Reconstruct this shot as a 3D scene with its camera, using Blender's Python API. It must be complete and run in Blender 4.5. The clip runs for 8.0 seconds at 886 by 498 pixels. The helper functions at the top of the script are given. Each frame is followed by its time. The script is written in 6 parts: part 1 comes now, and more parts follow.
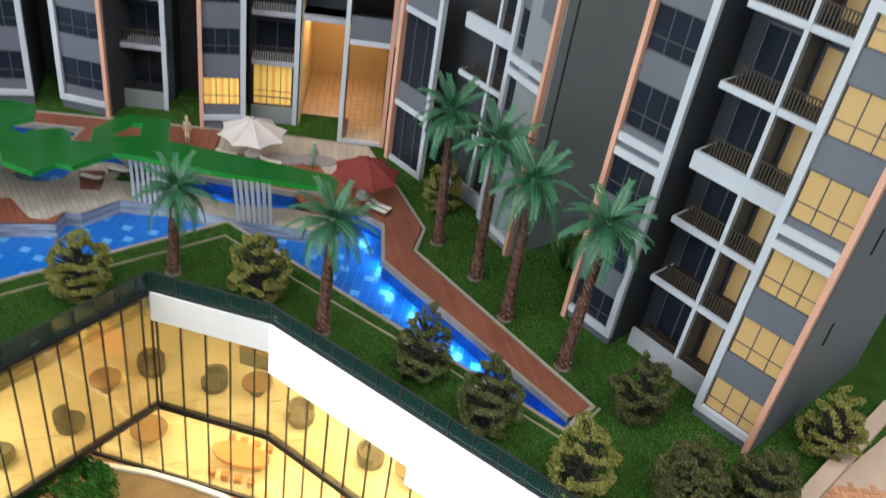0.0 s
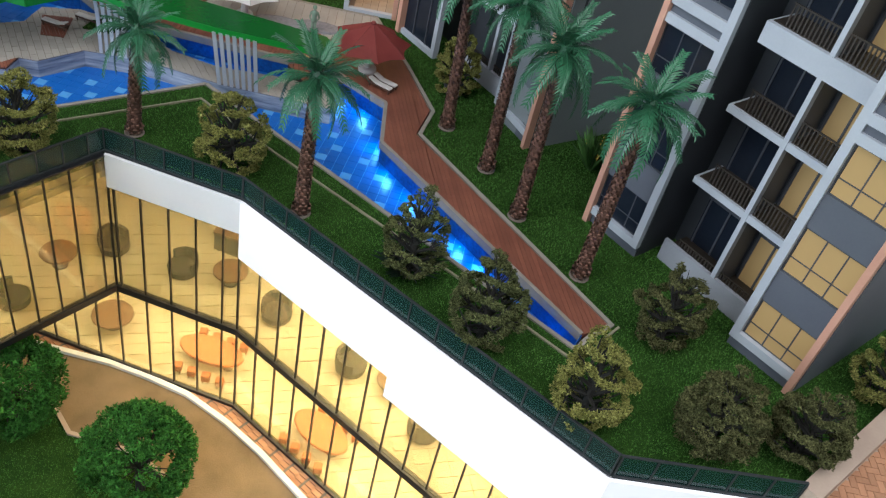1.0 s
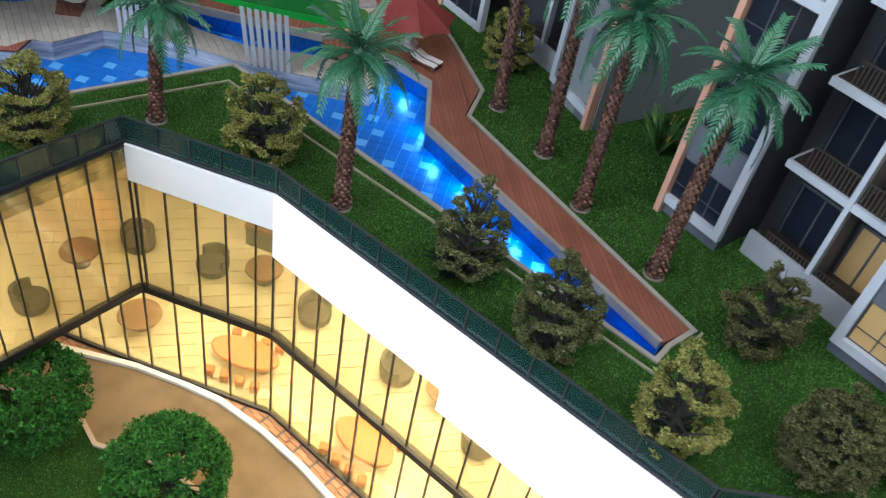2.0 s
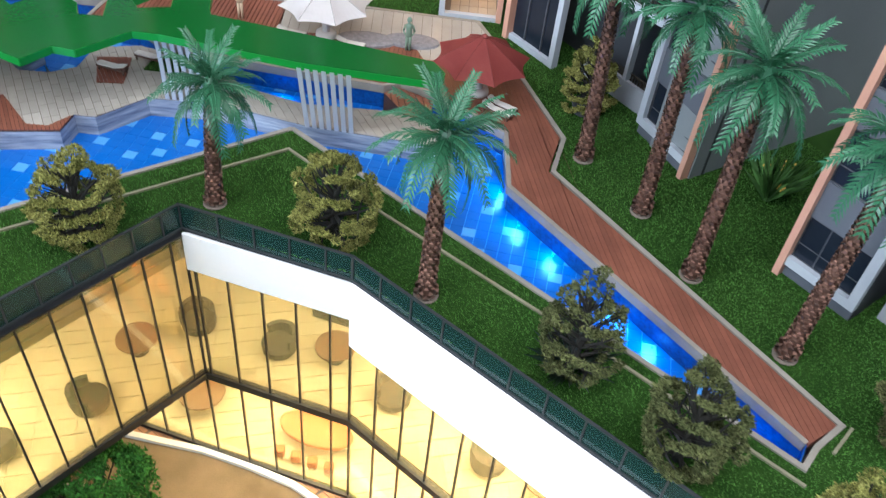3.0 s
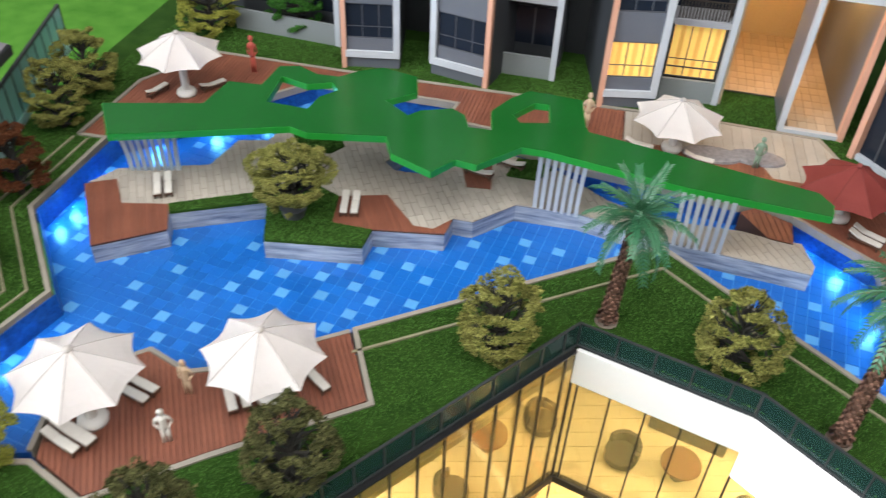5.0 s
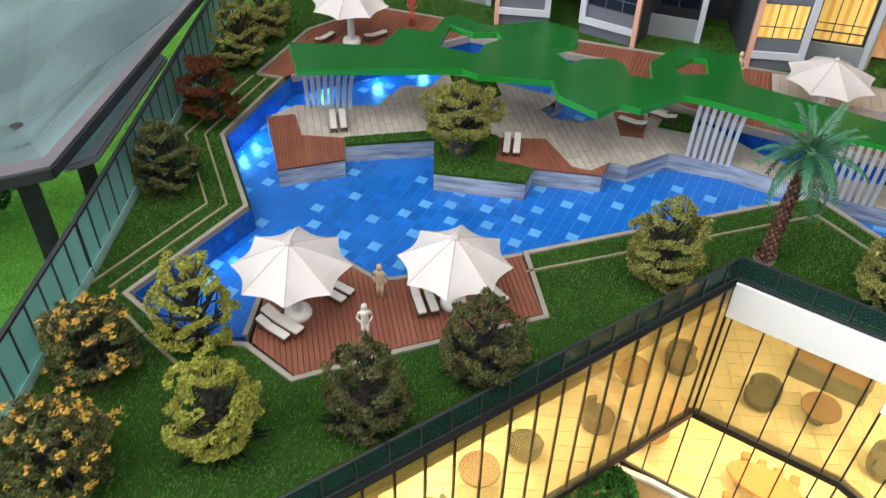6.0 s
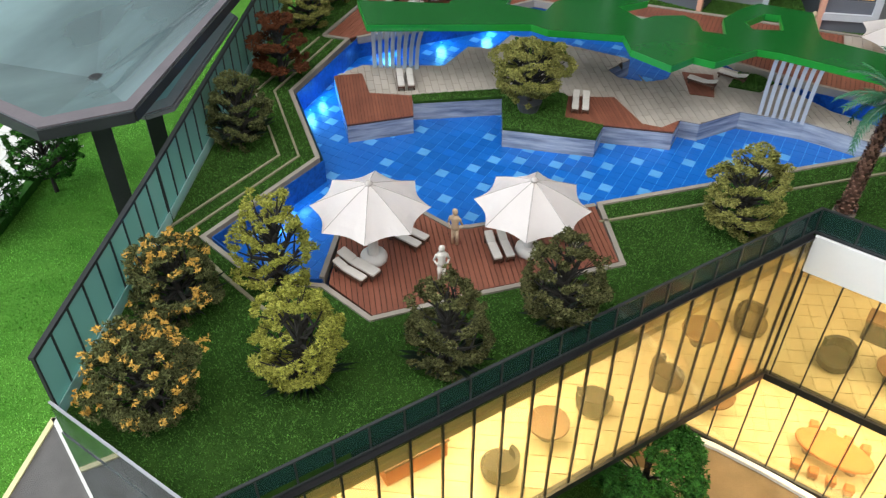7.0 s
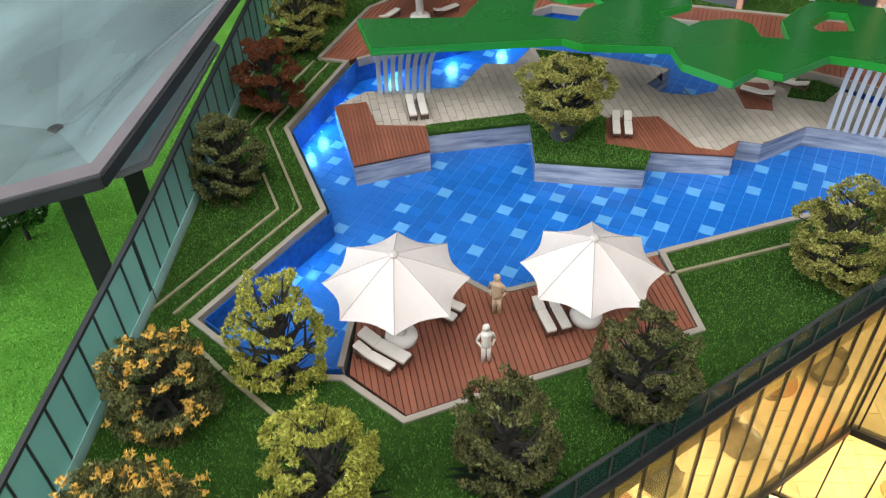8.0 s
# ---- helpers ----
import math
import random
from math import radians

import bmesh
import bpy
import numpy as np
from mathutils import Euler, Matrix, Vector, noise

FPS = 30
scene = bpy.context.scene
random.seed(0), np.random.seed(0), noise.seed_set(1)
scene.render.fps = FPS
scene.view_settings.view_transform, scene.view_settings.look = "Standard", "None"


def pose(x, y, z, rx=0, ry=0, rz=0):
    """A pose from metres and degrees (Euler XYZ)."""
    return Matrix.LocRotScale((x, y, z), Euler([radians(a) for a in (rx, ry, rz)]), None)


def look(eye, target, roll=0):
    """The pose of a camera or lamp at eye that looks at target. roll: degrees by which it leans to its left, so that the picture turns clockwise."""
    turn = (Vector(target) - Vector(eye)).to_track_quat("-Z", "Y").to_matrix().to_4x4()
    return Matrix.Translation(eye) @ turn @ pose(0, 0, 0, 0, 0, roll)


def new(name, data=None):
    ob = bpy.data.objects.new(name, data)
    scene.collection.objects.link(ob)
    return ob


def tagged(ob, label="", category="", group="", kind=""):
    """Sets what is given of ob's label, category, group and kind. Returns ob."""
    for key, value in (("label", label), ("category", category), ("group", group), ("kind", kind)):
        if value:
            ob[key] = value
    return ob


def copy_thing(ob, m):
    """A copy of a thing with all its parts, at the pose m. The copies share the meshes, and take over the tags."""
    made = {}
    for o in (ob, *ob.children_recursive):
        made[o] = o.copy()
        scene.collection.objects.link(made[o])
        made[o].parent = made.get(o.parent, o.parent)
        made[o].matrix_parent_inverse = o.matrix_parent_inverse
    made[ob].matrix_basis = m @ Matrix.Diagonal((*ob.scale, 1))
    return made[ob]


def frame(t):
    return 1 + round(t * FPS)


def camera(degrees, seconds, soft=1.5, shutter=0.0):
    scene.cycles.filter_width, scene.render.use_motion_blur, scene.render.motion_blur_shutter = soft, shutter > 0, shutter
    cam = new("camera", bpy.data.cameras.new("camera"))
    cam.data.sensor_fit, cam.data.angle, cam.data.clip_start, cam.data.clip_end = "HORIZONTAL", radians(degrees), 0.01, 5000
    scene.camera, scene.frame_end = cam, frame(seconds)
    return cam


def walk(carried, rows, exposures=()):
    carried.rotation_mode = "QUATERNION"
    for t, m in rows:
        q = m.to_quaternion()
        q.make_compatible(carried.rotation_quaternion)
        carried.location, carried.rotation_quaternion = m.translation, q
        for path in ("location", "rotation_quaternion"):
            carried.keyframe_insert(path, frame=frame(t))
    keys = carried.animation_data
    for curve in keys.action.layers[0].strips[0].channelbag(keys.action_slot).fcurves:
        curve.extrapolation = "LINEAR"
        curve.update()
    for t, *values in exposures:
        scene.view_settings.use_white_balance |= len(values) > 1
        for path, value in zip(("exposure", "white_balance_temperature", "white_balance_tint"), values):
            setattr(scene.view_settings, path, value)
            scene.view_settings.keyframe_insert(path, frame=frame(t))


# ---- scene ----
cam = camera(56.0, 8.0, soft=1.2, shutter=0.3)
PATH = [
    (0, (0.119, -0.642, 0.445), (0.327, 0.989, -0.692), 9.8),
    (0.5, (0.148, -0.601, 0.386), (0.361, 0.954, -0.853), 12.4),
    (1, (0.147, -0.578, 0.364), (0.328, 0.944, -0.921), 13.9),
    (2.5, (0.119, -0.487, 0.323), (0.184, 0.982, -1.032), 9.8),
    (3, (0.097, -0.448, 0.33), (0.136, 1.011, -1.037), 6.9),
    (3.5, (0.08, -0.432, 0.343), (0.076, 1.041, -1.01), 4.6),
    (4, (0.045, -0.417, 0.359), (-0.022, 1.063, -0.984), 4.0),
    (4.5, (-0.019, -0.425, 0.359), (-0.213, 1.053, -0.975), 3.3),
    (5, (-0.057, -0.452, 0.362), (-0.364, 1.037, -0.937), 2.7),
    (5.2, (-0.074, -0.474, 0.369), (-0.433, 1.004, -0.93), 2.4),
    (6.3, (-0.105, -0.542, 0.343), (-0.59, 0.879, -0.979), 1.4),
    (6.5, (-0.107, -0.554, 0.337), (-0.608, 0.86, -0.986), 1.3),
    (7, (-0.118, -0.55, 0.328), (-0.661, 0.855, -0.988), -0.0),
    (7.5, (-0.149, -0.508, 0.305), (-0.698, 0.893, -1.012), -1.0),
    (8, (-0.171, -0.474, 0.303), (-0.692, 0.927, -1.027), -2.5),
]
EXPOSURES = [(0, -0.1, 6500), (0.5, -0.24, 6250), (1, -0.38, 6050), (2.5, 0.08, 5800), (3.5, 0.4, 6000), (4.5, 0.36, 6650), (5.2, 0.28, 6600), (6.3, 0.1, 6600), (7, 0.05, 6500), (7.6, 0.1, 6550), (8, 0.25, 6700)]
walk(cam, [(t, look(eye, target, roll)) for t, eye, target, roll in PATH], EXPOSURES)

# ---- light: a showroom with a ceiling of soft panels and a daylit window side ----
world = bpy.data.worlds.new("showroom_air")
scene.world = world
world.use_nodes = True
world.node_tree.nodes["Background"].inputs[0].default_value = (0.62, 0.74, 0.86, 1)
world.node_tree.nodes["Background"].inputs[1].default_value = 0.30


def lamp(name, kind, m, power, colour, size=0.1, size_y=None):
    data = bpy.data.lights.new(name, kind)
    data.energy, data.color = power, colour
    if kind == "AREA":
        data.shape, data.size, data.size_y = "RECTANGLE", size, size_y or size
    else:
        data.shadow_soft_size = size
    ob = new(name, data)
    ob.matrix_world = m
    return ob


lamp("ceiling_panel_light", "AREA", look((0.1, -0.6, 1.9), (0.05, -0.1, 0)), 92, (1.0, 0.975, 0.95), 3.4, 2.5)
lamp("window_light", "AREA", look((-2.6, -1.9, 1.0), (0, 0, 0)), 98, (0.84, 0.93, 1.0), 2.2, 1.6)

# ---- materials ----
def mat(name, a, b, rough=0.6, scale=40.0, fine=700.0, bump=0.25, metal=0.0, coat=0.0, depth=0.0004, vary=0.0, detail=4.0, spec=0.5, streak=1.0):
    """Two colours mixed by a broad noise, a finer grain over them, and relief from the grain."""
    m = bpy.data.materials.new(name)
    m.use_nodes = True
    t = m.node_tree
    p = t.nodes["Principled BSDF"]
    co = t.nodes.new("ShaderNodeTexCoord")
    n1, n2 = t.nodes.new("ShaderNodeTexNoise"), t.nodes.new("ShaderNodeTexNoise")
    place = t.nodes.new("ShaderNodeMapping")
    place.inputs["Scale"].default_value = (1, 1, streak)
    t.links.new(co.outputs["Object"], place.inputs["Vector"])
    for n, s in ((n1, scale), (n2, fine)):
        n.inputs["Scale"].default_value, n.inputs["Detail"].default_value = s, detail
        t.links.new(place.outputs[0], n.inputs["Vector"])
    mix = t.nodes.new("ShaderNodeMix")
    mix.data_type = "RGBA"
    mix.inputs["A"].default_value, mix.inputs["B"].default_value = (*a, 1), (*b, 1)
    add = t.nodes.new("ShaderNodeMath")
    add.operation = "MULTIPLY_ADD"
    add.inputs[1].default_value = 0.55
    t.links.new(n2.outputs["Fac"], add.inputs[0])
    half = t.nodes.new("ShaderNodeMath")
    half.operation = "MULTIPLY_ADD"
    half.inputs[1].default_value, half.inputs[2].default_value = 1.5, -0.52
    t.links.new(n1.outputs["Fac"], half.inputs[0])
    t.links.new(half.outputs[0], add.inputs[2])
    t.links.new(add.outputs[0], mix.inputs["Factor"])
    out = mix.outputs["Result"]
    if vary:
        info, hsv, rng = t.nodes.new("ShaderNodeObjectInfo"), t.nodes.new("ShaderNodeHueSaturation"), t.nodes.new("ShaderNodeMapRange")
        rng.inputs["To Min"].default_value, rng.inputs["To Max"].default_value = 1 - vary, 1 + vary
        t.links.new(info.outputs["Random"], rng.inputs["Value"])
        t.links.new(rng.outputs[0], hsv.inputs["Value"])
        t.links.new(out, hsv.inputs["Color"])
        out = hsv.outputs["Color"]
    t.links.new(out, p.inputs["Base Color"])
    p.inputs["Roughness"].default_value, p.inputs["Metallic"].default_value = rough, metal
    p.inputs["Coat Weight"].default_value, p.inputs["Coat Roughness"].default_value = coat, 0.08
    p.inputs["Specular IOR Level"].default_value = spec
    if bump:
        bp = t.nodes.new("ShaderNodeBump")
        bp.inputs["Strength"].default_value, bp.inputs["Distance"].default_value = bump, depth
        t.links.new(n2.outputs["Fac"], bp.inputs["Height"])
        t.links.new(bp.outputs[0], p.inputs["Normal"])
    return m


def island_shade(m, low, high):
    """Lets every loose piece of a joined mesh differ a little in brightness."""
    t = m.node_tree
    p = t.nodes["Principled BSDF"]
    link = p.inputs["Base Color"].links[0]
    geo, hsv, rng = t.nodes.new("ShaderNodeNewGeometry"), t.nodes.new("ShaderNodeHueSaturation"), t.nodes.new("ShaderNodeMapRange")
    rng.inputs["To Min"].default_value, rng.inputs["To Max"].default_value = low, high
    t.links.new(geo.outputs["Random Per Island"], rng.inputs["Value"])
    t.links.new(rng.outputs[0], hsv.inputs["Value"])
    t.links.new(link.from_socket, hsv.inputs["Color"])
    t.links.new(hsv.outputs["Color"], p.inputs["Base Color"])
    return m


def glass(name, tint, gloss=0.12, rough=0.03, body=None, milk=0.0, edge=0.9, streaky_sheen=0.0):
    """A thin tinted sheet: light goes straight through, with a glossy skin."""
    m = bpy.data.materials.new(name)
    m.use_nodes = True
    t = m.node_tree
    t.nodes.remove(t.nodes["Principled BSDF"])
    tr, gl, mix, fr, sc = (t.nodes.new("ShaderNode" + k) for k in ("BsdfTransparent", "BsdfGlossy", "MixShader", "Fresnel", "Math"))
    tr.inputs["Color"].default_value = (*tint, 1)
    gl.inputs["Roughness"].default_value = rough
    fr.inputs["IOR"].default_value = 1.5
    sc.operation, sc.inputs[1].default_value = "MULTIPLY_ADD", edge
    sc.inputs[2].default_value = gloss
    t.links.new(fr.outputs[0], sc.inputs[0])
    t.links.new(sc.outputs[0], mix.inputs[0])
    inner = tr.outputs[0]
    if milk:
        df, haze = t.nodes.new("ShaderNodeBsdfDiffuse"), t.nodes.new("ShaderNodeMixShader")
        tl, both = t.nodes.new("ShaderNodeBsdfTranslucent"), t.nodes.new("ShaderNodeMixShader")
        df.inputs["Color"].default_value, haze.inputs[0].default_value = (*body, 1), milk
        tl.inputs["Color"].default_value = (*body, 1)
        t.links.new(df.outputs[0], both.inputs[1])
        t.links.new(tl.outputs[0], both.inputs[2])
        t.links.new(tr.outputs[0], haze.inputs[1])
        t.links.new(both.outputs[0], haze.inputs[2])
        # noise in the milkiness stands in for streaks of reflected room light
        if streaky_sheen:
            co, stretch, n1, rng = (t.nodes.new("ShaderNode" + k) for k in ("TexCoord", "Mapping", "TexNoise", "MapRange"))
            stretch.inputs["Scale"].default_value = (1, 0.35, 1)
            n1.inputs["Scale"].default_value, n1.inputs["Detail"].default_value = streaky_sheen, 6.0
            rng.inputs["From Min"].default_value, rng.inputs["From Max"].default_value = 0.32, 0.7
            rng.inputs["To Min"].default_value, rng.inputs["To Max"].default_value = milk * 0.25, milk * 1.9
            t.links.new(co.outputs["Object"], stretch.inputs["Vector"])
            t.links.new(stretch.outputs[0], n1.inputs["Vector"])
            t.links.new(n1.outputs["Fac"], rng.inputs["Value"])
            t.links.new(rng.outputs[0], haze.inputs[0])
        inner = haze.outputs[0]
    t.links.new(inner, mix.inputs[1])
    t.links.new(gl.outputs[0], mix.inputs[2])
    t.links.new(mix.outputs[0], t.nodes["Material Output"].inputs["Surface"])
    return m


def glow(name, colour, power):
    m = bpy.data.materials.new(name)
    m.use_nodes = True
    p = m.node_tree.nodes["Principled BSDF"]
    p.inputs["Base Color"].default_value = (*colour, 1)
    p.inputs["Emission Color"].default_value, p.inputs["Emission Strength"].default_value = (*colour, 1), power
    return m


M_GRASS = mat("lawn_flock", (0.014, 0.044, 0.007), (0.036, 0.088, 0.014), 0.95, 60, 1500, 0.8, depth=0.001, spec=0.1)
M_BLADE = island_shade(mat("grass_blades", (0.034, 0.094, 0.014), (0.072, 0.158, 0.03), 0.85, 14, 900, 0, spec=0.15), 0.5, 2.1)
M_FIELD = mat("bright_field_flock", (0.06, 0.21, 0.022), (0.13, 0.34, 0.05), 0.95, 30, 1500, 0.8, depth=0.001, spec=0.1)
M_FIELDBLADE = island_shade(mat("field_blades", (0.06, 0.2, 0.026), (0.2, 0.48, 0.085), 0.85, 9, 900, 0, spec=0.15), 0.7, 1.8)
M_WOOD = mat("redwood_deck", (0.16, 0.05, 0.03), (0.27, 0.095, 0.055), 0.55, 35, 500, 0.2, vary=0.12)
M_WOODLINE = mat("deck_gap", (0.05, 0.02, 0.014), (0.07, 0.03, 0.02), 0.8, 40, 600, 0.1)
M_PAVER = mat("beige_pavers", (0.34, 0.305, 0.26), (0.46, 0.415, 0.36), 0.6, 45, 600, 0.25, vary=0.08)
M_PAVERGAP = mat("paver_joint", (0.15, 0.12, 0.095), (0.2, 0.16, 0.13), 0.8, 60, 700, 0.1)
M_WOODFAINT = mat("fine_deck_gap", (0.14, 0.046, 0.03), (0.21, 0.075, 0.046), 0.7, 40, 600, 0.1)
M_COPING = mat("stone_coping", (0.24, 0.215, 0.18), (0.33, 0.295, 0.25), 0.6, 80, 800, 0.2, vary=0.08)
M_STRIPE = mat("lawn_stripe", (0.19, 0.18, 0.11), (0.29, 0.27, 0.17), 0.8, 90, 900, 0.3)
M_TILE = mat("blue_pool_tile", (0.004, 0.095, 0.41), (0.008, 0.14, 0.52), 0.3, 30, 400, 0.05, coat=0.12, vary=0.16)
M_TILELIGHT = mat("pale_pool_tile", (0.07, 0.28, 0.62), (0.10, 0.33, 0.66), 0.3, 30, 400, 0.05, coat=0.12, vary=0.1)
M_GROUT = mat("pool_grout", (0.06, 0.30, 0.72), (0.08, 0.36, 0.8), 0.3, 40, 500, 0.1)
M_MOSAIC = mat("dark_pool_mosaic", (0.003, 0.035, 0.18), (0.012, 0.12, 0.46), 0.35, 260, 520, 0.2, coat=0.1)
M_MARBLE = mat("blue_grey_marble", (0.035, 0.06, 0.13), (0.48, 0.52, 0.58), 0.25, 30, 90, 0.1, coat=0.4, streak=9.0)
M_CANOPY = mat("gloss_green_acrylic", (0.005, 0.085, 0.012), (0.009, 0.11, 0.018), 0.22, 15, 500, 0.04, spec=0.5)
M_CLOTH = mat("white_canvas", (0.85, 0.805, 0.78), (0.91, 0.865, 0.84), 0.8, 60, 1200, 0.15)
M_RED = mat("red_canvas", (0.33, 0.055, 0.05), (0.42, 0.085, 0.07), 0.75, 60, 1200, 0.15)
M_WHITE = mat("white_plastic", (0.62, 0.6, 0.57), (0.72, 0.7, 0.67), 0.5, 60, 900, 0.1)
M_CUSHION = mat("cream_cushion", (0.55, 0.52, 0.48), (0.68, 0.65, 0.6), 0.8, 80, 900, 0.2)
M_FRAMEWOOD = mat("dark_lounger_wood", (0.06, 0.03, 0.02), (0.11, 0.055, 0.035), 0.6, 60, 700, 0.2)
M_PANEL = mat("white_fascia_acrylic", (0.84, 0.83, 0.84), (0.9, 0.89, 0.9), 0.4, 20, 500, 0.03)
M_BLACK = mat("black_mullion", (0.008, 0.008, 0.009), (0.018, 0.018, 0.02), 0.4, 60, 700, 0.1)
M_CHARCOAL = mat("charcoal_wall", (0.024, 0.027, 0.032), (0.036, 0.040, 0.047), 0.6, 18, 700, 0.1)
M_GREY = mat("grey_spandrel", (0.10, 0.11, 0.135), (0.13, 0.14, 0.165), 0.5, 25, 700, 0.08)
M_BLUEGREY = mat("grey_blank_wall", (0.19, 0.21, 0.22), (0.24, 0.26, 0.27), 0.5, 14, 700, 0.05)
M_FRAME = mat("white_painted_frame", (0.42, 0.45, 0.50), (0.52, 0.55, 0.59), 0.5, 40, 800, 0.08)
M_PINK = mat("salmon_fin", (0.58, 0.30, 0.21), (0.68, 0.38, 0.27), 0.5, 40, 700, 0.08)
M_PANE = mat("dark_window_pane", (0.010, 0.014, 0.024), (0.018, 0.024, 0.036), 0.2, 20, 300, 0.0, spec=0.3)
M_WINFRAME = mat("dark_window_frame", (0.05, 0.055, 0.065), (0.08, 0.085, 0.1), 0.5, 60, 700, 0.05)
M_RAIL = mat("bronze_railing", (0.022, 0.017, 0.013), (0.05, 0.038, 0.028), 0.5, 60, 700, 0.1)
M_SLAB = mat("balcony_slab_paint", (0.30, 0.31, 0.34), (0.38, 0.39, 0.42), 0.5, 40, 700, 0.1)
M_TRUNK = island_shade(mat("palm_bark", (0.06, 0.029, 0.02), (0.2, 0.11, 0.08), 0.4, 250, 1200, 0.6), 0.5, 2.2)
M_FROND = mat("palm_frond", (0.012, 0.07, 0.031), (0.05, 0.185, 0.088), 0.34, 120, 900, 0.15, vary=0.25, spec=0.5)
M_TWIG = mat("wire_tree_twig", (0.012, 0.012, 0.01), (0.03, 0.026, 0.02), 0.8, 90, 700, 0.3)
M_SPIKE = mat("dark_spiky_leaf", (0.006, 0.016, 0.01), (0.014, 0.032, 0.02), 0.45, 90, 700, 0.2)
M_OLIVE = island_shade(mat("olive_foam", (0.10, 0.112, 0.024), (0.30, 0.285, 0.09), 0.9, 120, 1100, 0.5, spec=0.1), 0.32, 2.0)
M_SHADY = island_shade(mat("dark_green_foam", (0.032, 0.044, 0.016), (0.15, 0.158, 0.062), 0.9, 120, 1100, 0.5, spec=0.1), 0.3, 2.0)
M_LIME = island_shade(mat("lime_foam", (0.17, 0.185, 0.025), (0.36, 0.36, 0.085), 0.9, 120, 1100, 0.5, spec=0.1), 0.45, 1.9)
M_DARKLEAF = island_shade(mat("brown_green_foam", (0.03, 0.037, 0.013), (0.125, 0.122, 0.05), 0.9, 120, 1100, 0.5, spec=0.1), 0.28, 2.2)
M_RUST = island_shade(mat("rust_foam", (0.07, 0.024, 0.011), (0.18, 0.066, 0.03), 0.9, 120, 1100, 0.5, spec=0.1), 0.4, 1.5)
M_YELLOW = island_shade(mat("yellow_blossom", (0.55, 0.3, 0.03), (0.75, 0.5, 0.12), 0.8, 120, 900, 0.3), 0.6, 1.2)
M_WHITEBLOOM = island_shade(mat("white_blossom", (0.6, 0.6, 0.55), (0.75, 0.75, 0.7), 0.8, 120, 900, 0.3), 0.6, 1.2)
M_GREENLEAF = island_shade(mat("leaf_green_foam", (0.018, 0.085, 0.013), (0.06, 0.19, 0.03), 0.85, 120, 1100, 0.5, spec=0.15), 0.4, 1.7)
M_GREENGLASS = glass("green_balustrade_glass", (0.25, 0.46, 0.42), 0.03, 0.05, (0.05, 0.13, 0.12), 0.5, 0.12)
M_SCREENGLASS = glass("pale_green_screen_glass", (0.62, 0.92, 0.86), 0.09, 0.05, (0.52, 0.92, 0.84), 0.52)
# milky streaks paint the ceiling's reflection into the canopy glass
M_CLEAR = glass("pale_canopy_glass", (0.74, 0.95, 0.95), 0.12, 0.03, (0.62, 0.88, 0.93), 0.4, streaky_sheen=7.0)
M_SEAM = mat("canvas_seam", (0.42, 0.38, 0.36), (0.5, 0.46, 0.43), 0.8, 60, 1200, 0.15)
M_REDSEAM = mat("red_canvas_seam", (0.2, 0.035, 0.03), (0.26, 0.05, 0.04), 0.8, 60, 1200, 0.15)
# canopy green made brighter: the glow of the cut edge as colour
M_CANOPYRIM = mat("acrylic_edge_glow", (0.010, 0.19, 0.022), (0.016, 0.24, 0.032), 0.3, 15, 500, 0.03, spec=0.5)
# streaky milkiness here paints pale reflections into the clear fence
M_FENCE = glass("clear_fence_glass", (0.84, 0.92, 0.92), 0.14, 0.03, (0.55, 0.62, 0.64), 0.2, streaky_sheen=22.0)
M_AMBER = glass("amber_glazing_film", (1.0, 0.94, 0.74), 0.01, 0.05, (0.7, 0.6, 0.34), 0.11, 0.25)
M_FALL = glass("milky_acrylic", (0.9, 0.94, 0.98), 0.08, 0.1, (0.92, 0.95, 0.98), 0.75)
M_BUSH = island_shade(mat("long_green_leaf", (0.03, 0.10, 0.02), (0.10, 0.2, 0.05), 0.5, 90, 700, 0.2), 0.5, 1.6)
M_RIM = mat("dark_steel_rim", (0.022, 0.026, 0.028), (0.04, 0.044, 0.046), 0.55, 40, 600, 0.08, spec=0.3)
M_MAUVE = mat("mauve_grey_roof_edge", (0.13, 0.12, 0.135), (0.19, 0.17, 0.185), 0.45, 40, 600, 0.08)
M_LOBBYFLOOR = mat("lobby_floor_tile", (0.5, 0.44, 0.32), (0.62, 0.56, 0.42), 0.4, 40, 500, 0.05, vary=0.06)
M_LOBBYWALL = mat("lobby_wall", (0.45, 0.36, 0.24), (0.6, 0.5, 0.34), 0.7, 12, 500, 0.05)
M_TABLE = mat("brown_table_top", (0.1, 0.042, 0.018), (0.16, 0.068, 0.028), 0.45, 40, 500, 0.1)
M_CHAIR = mat("dark_armchair", (0.012, 0.01, 0.009), (0.026, 0.02, 0.018), 0.7, 40, 500, 0.1)
M_ORANGE = mat("orange_lacquer", (0.4, 0.1, 0.022), (0.5, 0.15, 0.036), 0.7, 40, 500, 0.1)
M_ROAD = mat("brown_grit_road", (0.16, 0.11, 0.055), (0.32, 0.22, 0.12), 0.95, 35, 1800, 0.8, depth=0.001)
M_ASPHALT = mat("grey_grit_road", (0.12, 0.115, 0.11), (0.2, 0.19, 0.185), 0.95, 35, 1800, 0.8, depth=0.001)
M_BRICK = mat("pink_brick_paving", (0.40, 0.19, 0.10), (0.55, 0.29, 0.16), 0.8, 60, 800, 0.3, vary=0.15)
M_CURB = mat("white_kerb", (0.75, 0.74, 0.7), (0.85, 0.84, 0.8), 0.6, 40, 600, 0.1)
